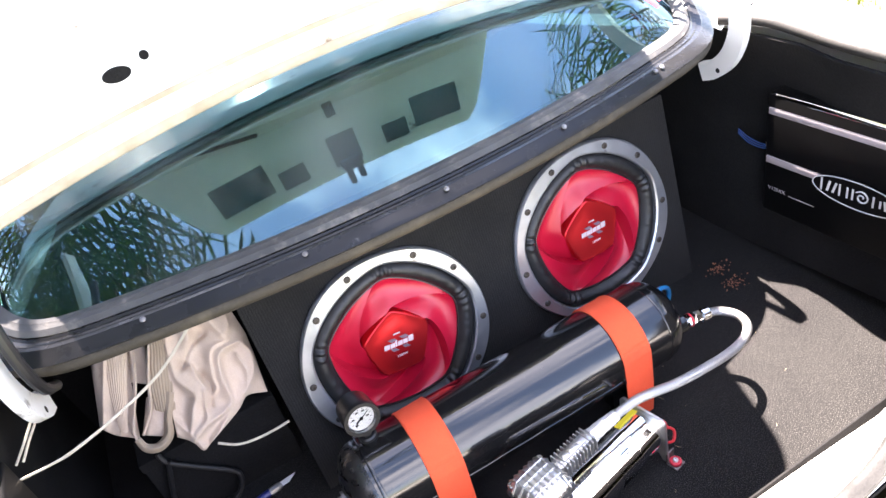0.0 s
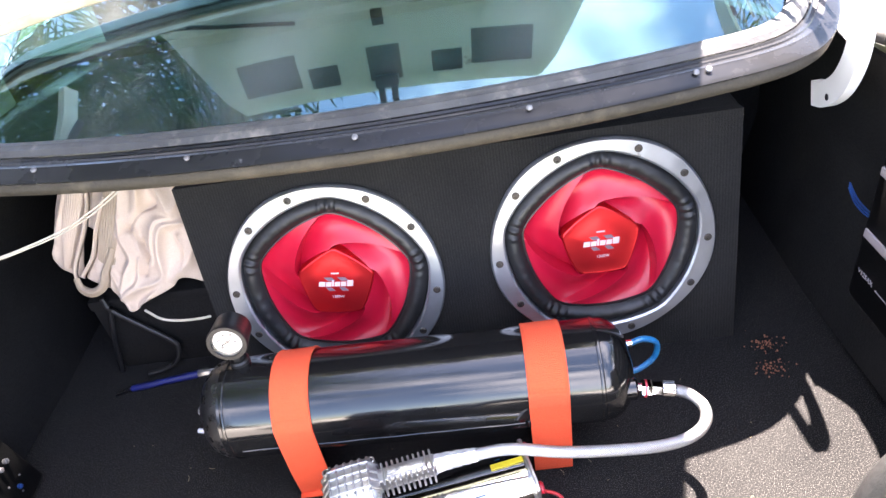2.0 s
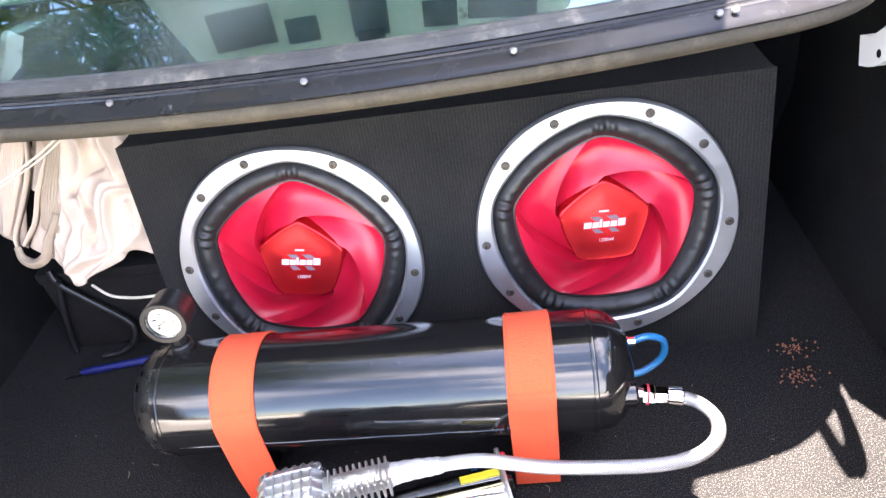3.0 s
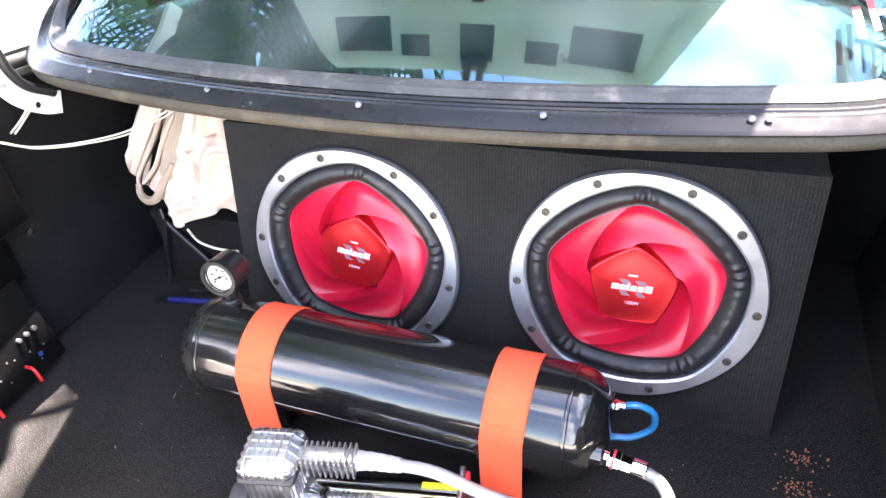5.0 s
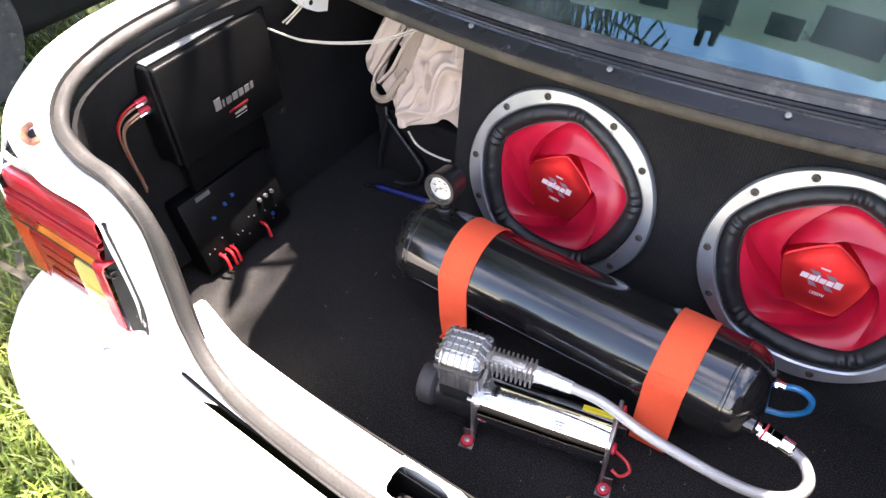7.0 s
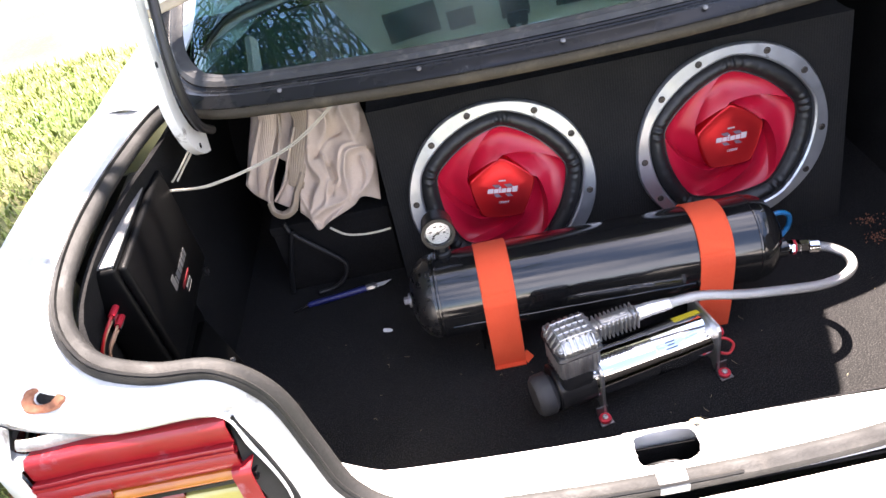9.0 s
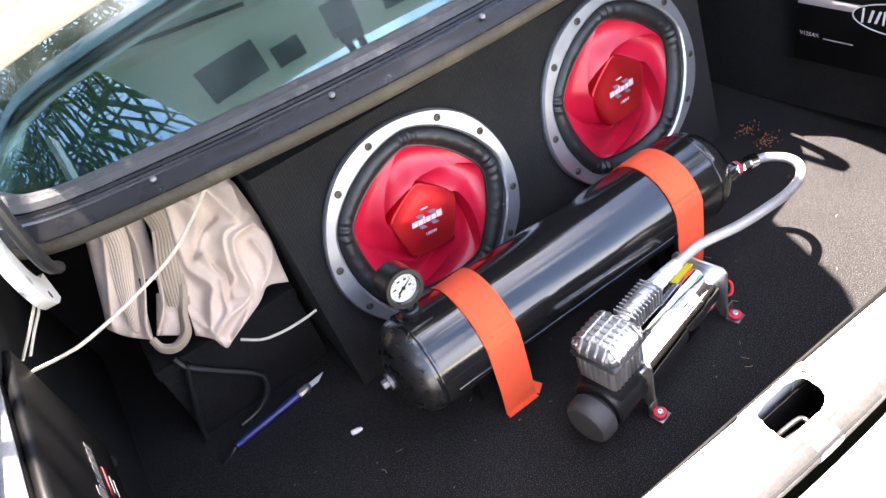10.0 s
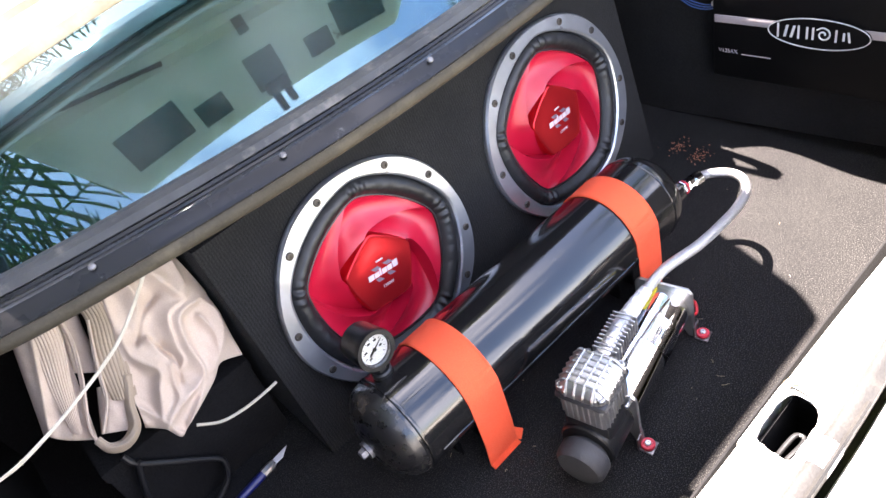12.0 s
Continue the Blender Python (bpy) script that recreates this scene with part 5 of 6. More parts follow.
for k in range(6):
    x = -0.0225 + 0.009 * k
    ribs.append(tube([(hx + x, hy + y, z + 0.0006 - 0.30 * max(0.0, abs(x) - 0.020)) for y, z in up_y], 0.0017, 2, 6))
for k in range(4):
    y = -0.0165 + 0.011 * k
    ribs.append(tube([(hx + x, hy + y, z + 0.0006 - 0.30 * max(0.0, abs(y) - 0.019)) for x, z in up_x], 0.0016, 2, 6))
hd = part("head", join(*head), "alu", comp, "cast aluminium ribbed cylinder head", smooth=25)
for b_ in ribs:
    part("rib", b_, "alu", hd)
for sx in (-1, 1):
    for sy in (-1, 1):
        m = Matrix.Translation((hx + sx * 0.0265, hy + sy * 0.0250, 0.1425))
        part("bolt", join(lathe([(0.0052, 0), (0.0052, 0.006), (0.0042, 0.007), (0.0026, 0.007), (0.0024, 0.003)], m, 14)), "zinc", hd)
# finned outlet
outlet = part("outlet", join(box((0.070, 0.019, 0.020), (hx + 0.066, hy, 0.140), 0.003), box((0.044, 0.013, 0.004), (hx + 0.064, hy, 0.151), 0.001)), "alu", comp, "finned outlet arm", smooth=25)
for k in range(10):
    part("fin", box((0.0024, 0.031, 0.025), (hx + 0.038 + k * 0.0064, hy, 0.1385), 0.0008, segments=1), "alu", outlet)
for x, w in ((-0.016, 0.009), (-0.003, 0.012), (0.012, 0.008)):
    part("raised_mark", box((w, 0.008, 0.0012), (hx + 0.064 + x, hy, 0.1536), 0.0004), "alu", outlet)
# end brackets with red isolators
for bx in (-0.090, 0.094):
    out = [(-0.043, 0.0), (-0.033, 0.0), (-0.026, 0.012), (0.026, 0.012), (0.033, 0.0), (0.043, 0.0), (0.041, 0.03), (0.040, 0.083), (0.034, 0.091), (-0.034, 0.091), (-0.040, 0.083), (-0.041, 0.03)]
    br = part("bracket", prism(out, 0.005, Matrix.Translation((bx, 0, 0.003)) @ axes(Vector((0, 1, 0)), Vector((0, 0, 1)), Vector((1, 0, 0)), None), 0.001), "alu", comp, "silver end bracket")
    for s in (-1, 1):
        fx, fy = bx + (-0.002 if bx < 0 else 0.008), s * 0.050
        part("foot", join(box((0.020, 0.019, 0.0022), (fx, fy, 0.0022), 0.0008), box((0.018, 0.0025, 0.020), (fx, s * 0.0405, 0.012), 0.0008)), "footsteel", br, "small steel foot plate")
        part("isolator", lathe([(0.0042, 0.0090), (0.0080, 0.0090), (0.0090, 0.0078), (0.0090, 0.0048), (0.0080, 0.0034), (0.0042, 0.0034)], Matrix.Translation((fx, fy, 0.0)), 20), "redrub", br, "red rubber isolator ring")
        part("bolt", lathe([(0.0042, 0.003), (0.0042, 0.0105), (0.0030, 0.0115), (0.0018, 0.0115), (0.0016, 0.0098)], Matrix.Translation((fx, fy, 0.0)), 12), "zinc", br)
for sy in (-0.030, 0.030):
    part("isolator", lathe([(0.002, 0.0), (0.0075, 0.001), (0.0080, 0.004), (0.0060, 0.006), (0.002, 0.0065)], Matrix.Translation((0.099, sy, 0.078)) @ XR, 16), "redrub", comp, "red rubber isolator")
for sy, sz in ((-0.03, 0.080), (0.03, 0.080)):
    part("through_bolt", lathe([(0.003, 0.0), (0.003, 0.012)], Matrix.Translation((-0.098, sy, sz)) @ XR, 10), "zinc", comp)
part("red_lead", tube([(0.104, -0.012, 0.045), (0.122, -0.022, 0.043), (0.128, -0.03, 0.036), (0.118, -0.036, 0.028), (0.106, -0.032, 0.03)], 0.0022), "redwire", comp, "red power lead")

# ---- braided hose ----
hose = thing("braided_hose", "braided steel hose from compressor to tank", "hose")
o = CM @ Vector((hx + 0.100, 0, 0.140))
o2 = CM @ Vector((hx + 0.138, -0.004, 0.142))
port = T_AX @ Vector((0, 0, T_L)) + Vector((-0.006, -0.042, 0.004))
part("taped_end", tube([o, o.lerp(o2, 0.5) + Vector((0, 0, 0.001)), o2, o2 + Vector((0.012, 0.002, -0.001))], lambda f: 0.0110 - 0.003 * f + 0.0003 * math.sin(31 * f), 10, 14), "foil", hose, "silver tape wrapped round the hose end", smooth=20)
H_LINE = [o2 + Vector((0.004, 0.001, 0)), (0.060, -0.224, 0.147), (0.120, -0.232, 0.141), (0.180, -0.231, 0.132), (0.232, -0.225, 0.122), (0.268, -0.217, 0.121), (0.291, -0.200, 0.121), (0.299, -0.174, 0.118), (0.288, -0.150, 0.116), (0.268, -0.141, 0.118)]
part("braid", tube(H_LINE, 0.0070, 10, 14), "braid", hose, smooth=180)
hx_, wx = port, Vector((0.268, -0.141, 0.118))
fm = along(hx_, wx)
part("fitting", join(lathe([(0.0065, -0.004), (0.0065, 0.012)], fm, 14), lathe([(0.0105, 0.008), (0.0110, 0.009), (0.0110, 0.020), (0.0105, 0.021)], fm, 6), lathe([(0.0095, 0.022), (0.0095, 0.033)], fm, 6), lathe([(0.0105, 0.034), (0.0105, 0.048), (0.009, 0.050)], fm, 18)), "chrome", hose, "chrome hose fitting")
part("fitting_ring", lathe([(0.0112, 0.012), (0.0112, 0.0145)], fm, 18), "redrub", hose)

# ---- blue air line ----
line = thing("air_line", "short blue air line from the tank's end", "air line")
lp = T_AX @ Vector((0, 0, T_L)) + Vector((-0.008, 0.040, -0.002))
part("line_fitting", join(lathe([(0.007, 0.0), (0.007, 0.010)], along(lp, lp + Vector((1, 0, 0))), 6), lathe([(0.0055, 0.010), (0.0055, 0.018)], along(lp, lp + Vector((1, 0, 0))), 14)), "chrome", line)
part("line_tube", tube([lp + Vector((0.014, 0, 0)), lp + Vector((0.034, 0.002, 0.004)), lp + Vector((0.052, 0.004, -0.008)), lp + Vector((0.052, 0.004, -0.034)), lp + Vector((0.03, -0.002, -0.05)), lp + Vector((0.0, -0.006, -0.056)), lp + Vector((-0.03, -0.02, -0.075))], 0.0042), "blue", line)

# ---- left side: amplifier, control unit, cables ----
A_X = -0.652
amp = thing("amplifier", "black amplifier standing on edge against the trunk side", "amplifier", Matrix.Translation((A_X, -0.155, 0.30)) @ pose(0, 0, 0, 0, 0, 3))
part("case", box((0.050, 0.234, 0.174), (-0.031, 0.018, 0.022), 0.006, segments=3), "amp", amp)
# plate added on the black case; its pale grey paints the sunlit top
part("top_plate", box((0.030, 0.224, 0.003), (-0.022, 0.018, 0.1105), 0.001), "sunlitplate", amp, "grey metal top plate with sunlit brightness in its colour")
part("mount_bracket", box((0.016, 0.18, 0.16), (-0.040, 0.018, -0.085), 0.003), "amp", amp)
cover = part("cover", box((0.012, 0.228, 0.170), (0.0005, 0.018, 0.022), 0.005, segments=3), "amp", amp, "smooth black front cover")
k = Matrix.Translation((0.0066, 0.010, 0.012)) @ axes(Vector((0, 1, 0)), Vector((0, 0, 1)), Vector((1, 0, 0)), None)
for x, w, h in ((-0.024, 0.013, 0.020), (-0.008, 0.004, 0.012), (0.0, 0.011, 0.012), (0.014, 0.011, 0.012), (0.028, 0.010, 0.012), (0.041, 0.010, 0.012), (0.054, 0.007, 0.012)):
    part("logo_block", prism([(x, -0.018), (x + w, -0.018), (x + w + 0.001, -0.018 + h), (x + 0.001, -0.018 + h)], 0.0006, k, 0.0002), "dimgrey", cover)
part("script_bar", prism([(0.0, -0.034), (0.042, -0.034), (0.043, -0.030), (0.001, -0.030)], 0.0006, k), "dimred", cover)
part("model_bar", prism([(0.010, -0.043), (0.036, -0.043), (0.036, -0.039), (0.010, -0.039)], 0.0006, k), "dimgrey", cover)
part("model_line", prism([(0.010, -0.048), (0.036, -0.048), (0.036, -0.047), (0.010, -0.047)], 0.0006, k), "dimgrey", cover)
part("mount_screw", lathe([(0.007, 0.0), (0.007, 0.004), (0.004, 0.006)], Matrix.Translation((-0.004, 0.128, -0.085)) @ XR, 14), "plastic", amp)
for i, dz in enumerate((0.0, -0.008, -0.016, -0.024)):
    cab = thing("audio_cable", "red-sheathed audio cable plugged into the amplifier" if i == 0 else "thin copper-coloured audio cable plugged into the amplifier", "cable", group="cables on the amplifier")
    x, z = -0.676 - 0.004 * (i % 2), 0.356 + dz
    part("lead", tube([(x, -0.262, z), (x - 0.003, -0.280, z - 0.003), (x - 0.010, -0.296, z - 0.014), (x - 0.019 + 0.003 * i, -0.304, z - 0.036), (x - 0.022 + 0.004 * i, -0.304, z - 0.075), (x - 0.015, -0.300, z - 0.13)], 0.0018), "copper" if i else "redwire", cab)
    part("plug", tube([(x, -0.250, z), (x - 0.001, -0.272, z - 0.001)], 0.0042, 4), "chrome" if i % 2 else "redrub", cab)

unit = thing("control_unit", "black crossover unit with knobs and blue lights below the amplifier", "audio unit", Matrix.Translation((-0.664, -0.175, 0.085)) @ pose(0, 0, 0, 0, -12, 0))
part("case", box((0.05, 0.20, 0.15), (-0.02, 0, 0), 0.006), "amp", unit)
rnd = random.Random(3)
for i in range(14):
    y, z = -0.085 + 0.012 * i + rnd.uniform(-0.003, 0.003), -0.035 + rnd.uniform(-0.02, 0.02)
    part("pin", box((0.002, 0.0022, 0.0022), (0.0062, y, z)), "dimgrey", unit)
for y in (0.045, 0.06, 0.075):
    part("knob", lathe([(0.004, 0), (0.004, 0.005), (0.003, 0.006)], Matrix.Translation((0.005, y, -0.005)) @ XR, 12), "dimgrey", unit)
for y, z in ((-0.02, 0.03), (0.0, 0.036), (-0.05, 0.02), (0.06, -0.045)):
    part("blue_terminal", box((0.006, 0.007, 0.007), (0.007, y, z), 0.002), "bluewire", unit)
part("top_label", box((0.0015, 0.03, 0.008), (0.0058, -0.05, 0.066)), "dimgrey", unit)
for y in (-0.07, -0.055, -0.045, 0.03):
    part("red_lead", tube([(0.006, y, -0.045), (0.02, y, -0.05), (0.024, y - 0.002, -0.072)], 0.003, 5, 8), "redwire", unit)

# ---- right side: amplifier with oval badge ----
r_top, r_low = Vector((0.531, -0.035, 0.335)), Vector((0.556, 0.0, 0.115))
RM = Matrix.Translation((0.560, -0.207, 0.228)) @ pose(0, 0, 0, 0, 0, 2)
ramp = thing("amplifier", "black amplifier with silver stripes and oval badge along the trunk side", "amplifier", RM)
part("case", box((0.055, 0.42, 0.235), (0.028, 0, -0.005), 0.006), "amp", ramp)
part("top_trim", box((0.008, 0.40, 0.008), (0.002, -0.006, 0.110), 0.0015, pose(0, 0, 0, 0, 30)), "chrome", ramp, "bright top edge")
for z, w in ((0.082, 0.012), (-0.012, 0.013)):
    part("stripe", box((0.003, 0.408, w), (-0.0005, 0.0, z), 0.0008), "greybar", ramp)
lf = axes(Vector((0, -1, 0)), Vector((0, 0, 1)), Vector((-1, 0, 0)), None)
ov = [(0.077 * math.cos(a), 0.0255 * math.sin(a)) for a in (2 * math.pi * i / 40 for i in range(40))]
badge = part("badge", prism(ov, 0.003, Matrix.Translation((-0.001, 0.034, -0.018)) @ lf, 0.001), "amp", ramp, "black oval badge with pale outline")
part("badge_rim", rings([[Matrix.Translation((-0.0045, 0.034, -0.018)) @ lf @ Vector((x * f, y * (1 - (1 - f) * 3), z)) for x, y in ov] for f, z in ((1.0, 0), (1.0, 0.001), (0.98, 0.001), (0.98, 0))]), "paleprint", badge)
for i, (x, w, h, sl) in enumerate(((-0.062, 0.003, 0.024, 0.0), (-0.052, 0.004, 0.020, 0.004), (-0.042, 0.004, 0.02, 0.005), (-0.03, 0.003, 0.022, 0.0), (-0.017, 0.003, 0.02, 0.0), (-0.008, 0.003, 0.02, 0.0), (0.026, 0.003, 0.02, 0.0), (0.037, 0.003, 0.013, 0.0), (0.046, 0.003, 0.016, -0.003))):
    part("badge_stroke", prism([(x, -h / 2), (x + w, -h / 2), (x + w + sl, h / 2), (x + sl, h / 2)], 0.0008, Matrix.Translation((-0.0042, 0.034, -0.018)) @ lf), "paleprint", badge)
part("badge_swirl", tube([Matrix.Translation((-0.0046, 0.034, -0.018)) @ lf @ Vector((0.009 + (0.0025 + 0.0009 * i) * math.cos(i * 0.8), (0.0025 + 0.0009 * i) * math.sin(i * 0.8), 0.0004)) for i in range(12)], 0.0013, 4, 6), "paleprint", badge)
lettering("V125AX", 0.0098, Matrix.Translation((-0.0008, 0.180, -0.070)) @ lf, "greybar", ramp)
part("small_print", prism([(0.0, 0.0), (0.05, 0.0), (0.05, 0.0016), (0.0, 0.0016)], 0.0006, Matrix.Translation((-0.0004, 0.156, -0.074)) @ lf), "greybar", ramp)
wires = thing("speaker_wires", "blue speaker wires with white plug behind the amplifier", "wires")
for i in range(3):
    part("blue_wire", tube([(0.577, 0.000, 0.236 - 0.004 * i), (0.567, 0.016, 0.230 - 0.004 * i), (0.561, 0.043, 0.236 - 0.005 * i), (0.561, 0.068, 0.246 - 0.004 * i)], 0.0011), "bluewire", wires)
part("plug", box((0.012, 0.014, 0.008), (0.571, 0.004, 0.233), 0.001), "whitewire", wires)

# ---- cloth, dark box, cords ----
crate = thing("storage_box", "matt black box behind the beige shorts", "box")
part("body", box((0.22, 0.23, 0.14), (-0.485, 0.260, 0.07), 0.004), "lining", crate)
part("lid", box((0.224, 0.235, 0.02), (-0.485, 0.260, 0.145), 0.004), "lining", crate)


def fold(points, width, height, seed=0, n=15):
    """One soft roll of gathered cloth along a line, fuller in its middle, leaning to one side."""
    line = smooth_line(points, 9)
    last = len(line) - 1
    face = Vector((0.15, -0.80, 0.58)).normalized()
    rows = []
    for i, p in enumerate(line):
        t = (line[min(i + 1, last)] - line[max(i - 1, 0)]).normalized()
        side = t.cross(face).normalized()
        f = i / last
        full = 0.72 + 0.28 * math.sin(math.pi * f) + 0.16 * noise.noise(Vector((f * 3, seed * 3.1, 0)))
        w, h = width * full * 0.92, 1.5 * height * full * min(1.0, 0.45 + 3 * f, 0.35 + 4 * (1 - f))
        row = []
        for k in range(n):
            a = math.pi * k / (n - 1)
            c = math.cos(a)
            up = 0.55 * (1 - abs(c) ** 1.25) + 0.45 * math.sin(a) ** 1.1
            crease = -0.34 * max(0.0, 1 - abs(c - 0.45 * math.sin(4 * f + seed)) * 4)
            small = 0.30 * noise.noise(p * 38 + Vector((c * 1.4, seed, 0))) + 0.12 * noise.noise(p * 110 + Vector((c * 3, seed, 0)))
            row.append(p + side * (w * (c + 0.22 * up * math.sin(seed * 2.0))) + face * h * (up * (1 + crease + small) - 0.15))
        row.append(p - face * 0.012)
        rows.append(row)
    return rings(rows, True, True)


shorts = thing("beige_shorts", "crumpled beige cotton shorts hanging beside the speaker box", "shorts", SHELL)
# fold lines over the cloth: points across and up, width of the fold, height of its crest; a negative width turns the steep side
FOLDS = [
    ([(-0.382, 0.279), (-0.415, 0.276), (-0.428, 0.243), (-0.430, 0.210), (-0.445, 0.198), (-0.474, 0.193), (-0.504, 0.180)], 0.013, 0.017),
    ([(-0.396, 0.289), (-0.424, 0.285), (-0.438, 0.252), (-0.441, 0.233), (-0.454, 0.225)], 0.009, 0.012),
    ([(-0.458, 0.236), (-0.465, 0.220), (-0.473, 0.200), (-0.496, 0.188)], -0.012, 0.014),
    ([(-0.478, 0.298), (-0.483, 0.270), (-0.471, 0.240), (-0.484, 0.221), (-0.501, 0.193)], -0.016, 0.016),
    ([(-0.462, 0.360), (-0.467, 0.339), (-0.482, 0.298), (-0.502, 0.258), (-0.516, 0.224), (-0.518, 0.200)], -0.014, 0.015),
    ([(-0.379, 0.272), (-0.374, 0.253), (-0.388, 0.225), (-0.419, 0.201)], 0.016, 0.015),
    ([(-0.395, 0.262), (-0.392, 0.236), (-0.402, 0.212)], -0.010, 0.011),
    ([(-0.452, 0.354), (-0.438, 0.335), (-0.446, 0.308), (-0.462, 0.290)], 0.016, 0.014),
    ([(-0.412, 0.345), (-0.404, 0.315), (-0.398, 0.296)], -0.018, 0.014),
    ([(-0.380, 0.335), (-0.386, 0.305), (-0.402, 0.298)], 0.014, 0.011),
    ([(-0.514, 0.224), (-0.506, 0.200), (-0.497, 0.165)], 0.013, 0.014),
    ([(-0.436, 0.196), (-0.455, 0.182), (-0.478, 0.168)], -0.013, 0.013),
    ([(-0.458, 0.278), (-0.456, 0.252), (-0.452, 0.232)], 0.010, 0.010),
    ([(-0.420, 0.312), (-0.444, 0.304), (-0.468, 0.282)], 0.007, -0.011),
    ([(-0.450, 0.262), (-0.446, 0.240), (-0.458, 0.214)], 0.006, -0.009),
    ([(-0.527, 0.364), (-0.550, 0.310), (-0.565, 0.270), (-0.582, 0.240)], 0.013, 0.013),
    ([(-0.545, 0.355), (-0.572, 0.305), (-0.596, 0.262)], -0.011, 0.011),
    ([(-0.513, 0.362), (-0.518, 0.333), (-0.534, 0.296), (-0.562, 0.247)], -0.009, 0.013)]


def cloth_panel(top, low, back, swell, seed, nu=150, nv=120, bulge=0.012):
    """A hanging sheet of cotton, creased along FOLDS; top and low are lines of points across and up."""
    u, v = np.meshgrid(np.linspace(0, 1, nu), np.linspace(0, 1, nv))

    def edge(pts, k):
        line_ = np.array([tuple(p)[:2] for p in smooth_line([(x, z, 0) for x, z in pts], 6)])
        return np.interp(u, np.linspace(0, 1, len(line_)), line_[:, k])

    x = edge(top, 0) * (1 - v) + edge(low, 0) * v
    z = edge(top, 1) * (1 - v) + edge(low, 1) * v
    crest, dent = np.zeros_like(x), np.zeros_like(x)
    for pts, w, h in FOLDS:
        line_ = np.array([tuple(p)[:2] for p in smooth_line([(a, b, 0) for a, b in pts], 5)])
        dist, side = np.full_like(x, 9.0), np.zeros_like(x)
        for p, q in zip(line_[:-1], line_[1:]):
            t = q - p
            f = np.clip(((x - p[0]) * t[0] + (z - p[1]) * t[1]) / (t @ t), 0, 1)
            dx, dz = x - p[0] - f * t[0], z - p[1] - f * t[1]
            d = np.hypot(dx, dz)
            side = np.where(d < dist, dx * t[1] - dz * t[0], side)
            dist = np.minimum(d, dist)
        soft_side = 0.5 + 0.5 * np.tanh(side * (1 if w > 0 else -1) / (0.004 * np.hypot(*(line_[-1] - line_[-2]))))
        f = dist / (abs(w) * (0.60 + 0.75 * soft_side))
        ridge = np.exp(0.22 - 1.5 * np.sqrt(f * f + 0.022))
        if h > 0:
            crest += (h * ridge) ** 3
        else:
            dent += h * ridge
    grain = np.array([[2.2 * noise.noise(Vector((a * 16, b * 16, seed))) + noise.noise(Vector((a * 44, b * 38, seed + 3))) + 0.25 * noise.noise(Vector((a * 120, b * 95, seed)))
                       for a, b in zip(ra, rb)] for ra, rb in zip(x, z)])
    out = swell * (np.cbrt(crest) + dent) + 0.0028 * grain + bulge * np.sin(np.pi * v) * np.sin(np.pi * u) - 0.010 * (2 * u - 1) ** 6
    face = Vector((0.12, -0.84, 0.53)).normalized()
    rows_ = [[Vector((a, 0.113 + back + 0.34 * (b - 0.15), b)) + face * o for a, b, o in zip(ra, rb, ro)] for ra, rb, ro in zip(x, z, out)]
    return sheet_solid(rows_, 0.0014)


def ribbed_band(left, right, forward, ribs_):
    """A strip of ribbed elastic between two lines of points across and up."""
    rows_ = []
    for (a, b), (c, d) in zip([tuple(p)[:2] for p in smooth_line([(x, z, 0) for x, z in left], 8)], [tuple(p)[:2] for p in smooth_line([(x, z, 0) for x, z in right], 8)]):
        row = []
        for i in range(ribs_ * 6 + 1):
            w = i / (ribs_ * 6)
            x, z = a + (c - a) * w, b + (d - b) * w
            row.append(Vector((x, 0.113 - forward + 0.34 * (z - 0.15) - 0.0013 * abs(math.sin(w * ribs_ * math.pi)) - 0.006 * math.sin(math.pi * w), z)))
        rows_.append(row)
    return sheet_solid(rows_, 0.0016)


part("right_leg", cloth_panel([(-0.462, 0.388), (-0.440, 0.395), (-0.415, 0.395), (-0.388, 0.385), (-0.373, 0.340), (-0.366, 0.282)],
                              [(-0.521, 0.196), (-0.506, 0.180), (-0.497, 0.160), (-0.476, 0.169), (-0.428, 0.188), (-0.407, 0.201), (-0.377, 0.191)], 0.002, 1.3, 4.0), "cloth", shorts, smooth=180)
part("left_leg", cloth_panel([(-0.556, 0.385), (-0.530, 0.392), (-0.503, 0.392)],
                             [(-0.604, 0.260), (-0.591, 0.240), (-0.566, 0.218)], 0.004, 1.0, 9.0, 70, 90, 0.006), "cloth", shorts, smooth=180)
part("inner_lining", cloth_panel([(-0.515, 0.388), (-0.480, 0.388)], [(-0.546, 0.292), (-0.516, 0.270)], 0.018, 0.4, 15.0, 40, 50, 0.0), "cloth", shorts, smooth=180)
part("inner_facing", cloth_panel([(-0.531, 0.268), (-0.500, 0.250)], [(-0.560, 0.222), (-0.526, 0.200)], 0.002, 0.4, 21.0, 40, 50, 0.004), "cloth", shorts, smooth=180)
part("waistband", ribbed_band([(-0.503, 0.388), (-0.492, 0.345), (-0.512, 0.302), (-0.527, 0.250)], [(-0.452, 0.388), (-0.460, 0.340), (-0.476, 0.290), (-0.502, 0.238)], 0.006, 9), "rib", shorts, "brown ribbed elastic waistband", smooth=60)
part("gathered_back", ribbed_band([(-0.552, 0.388), (-0.549, 0.357), (-0.568, 0.300), (-0.580, 0.252)], [(-0.514, 0.388), (-0.520, 0.345), (-0.548, 0.290), (-0.572, 0.243)], 0.009, 9), "cloth", shorts, smooth=60)
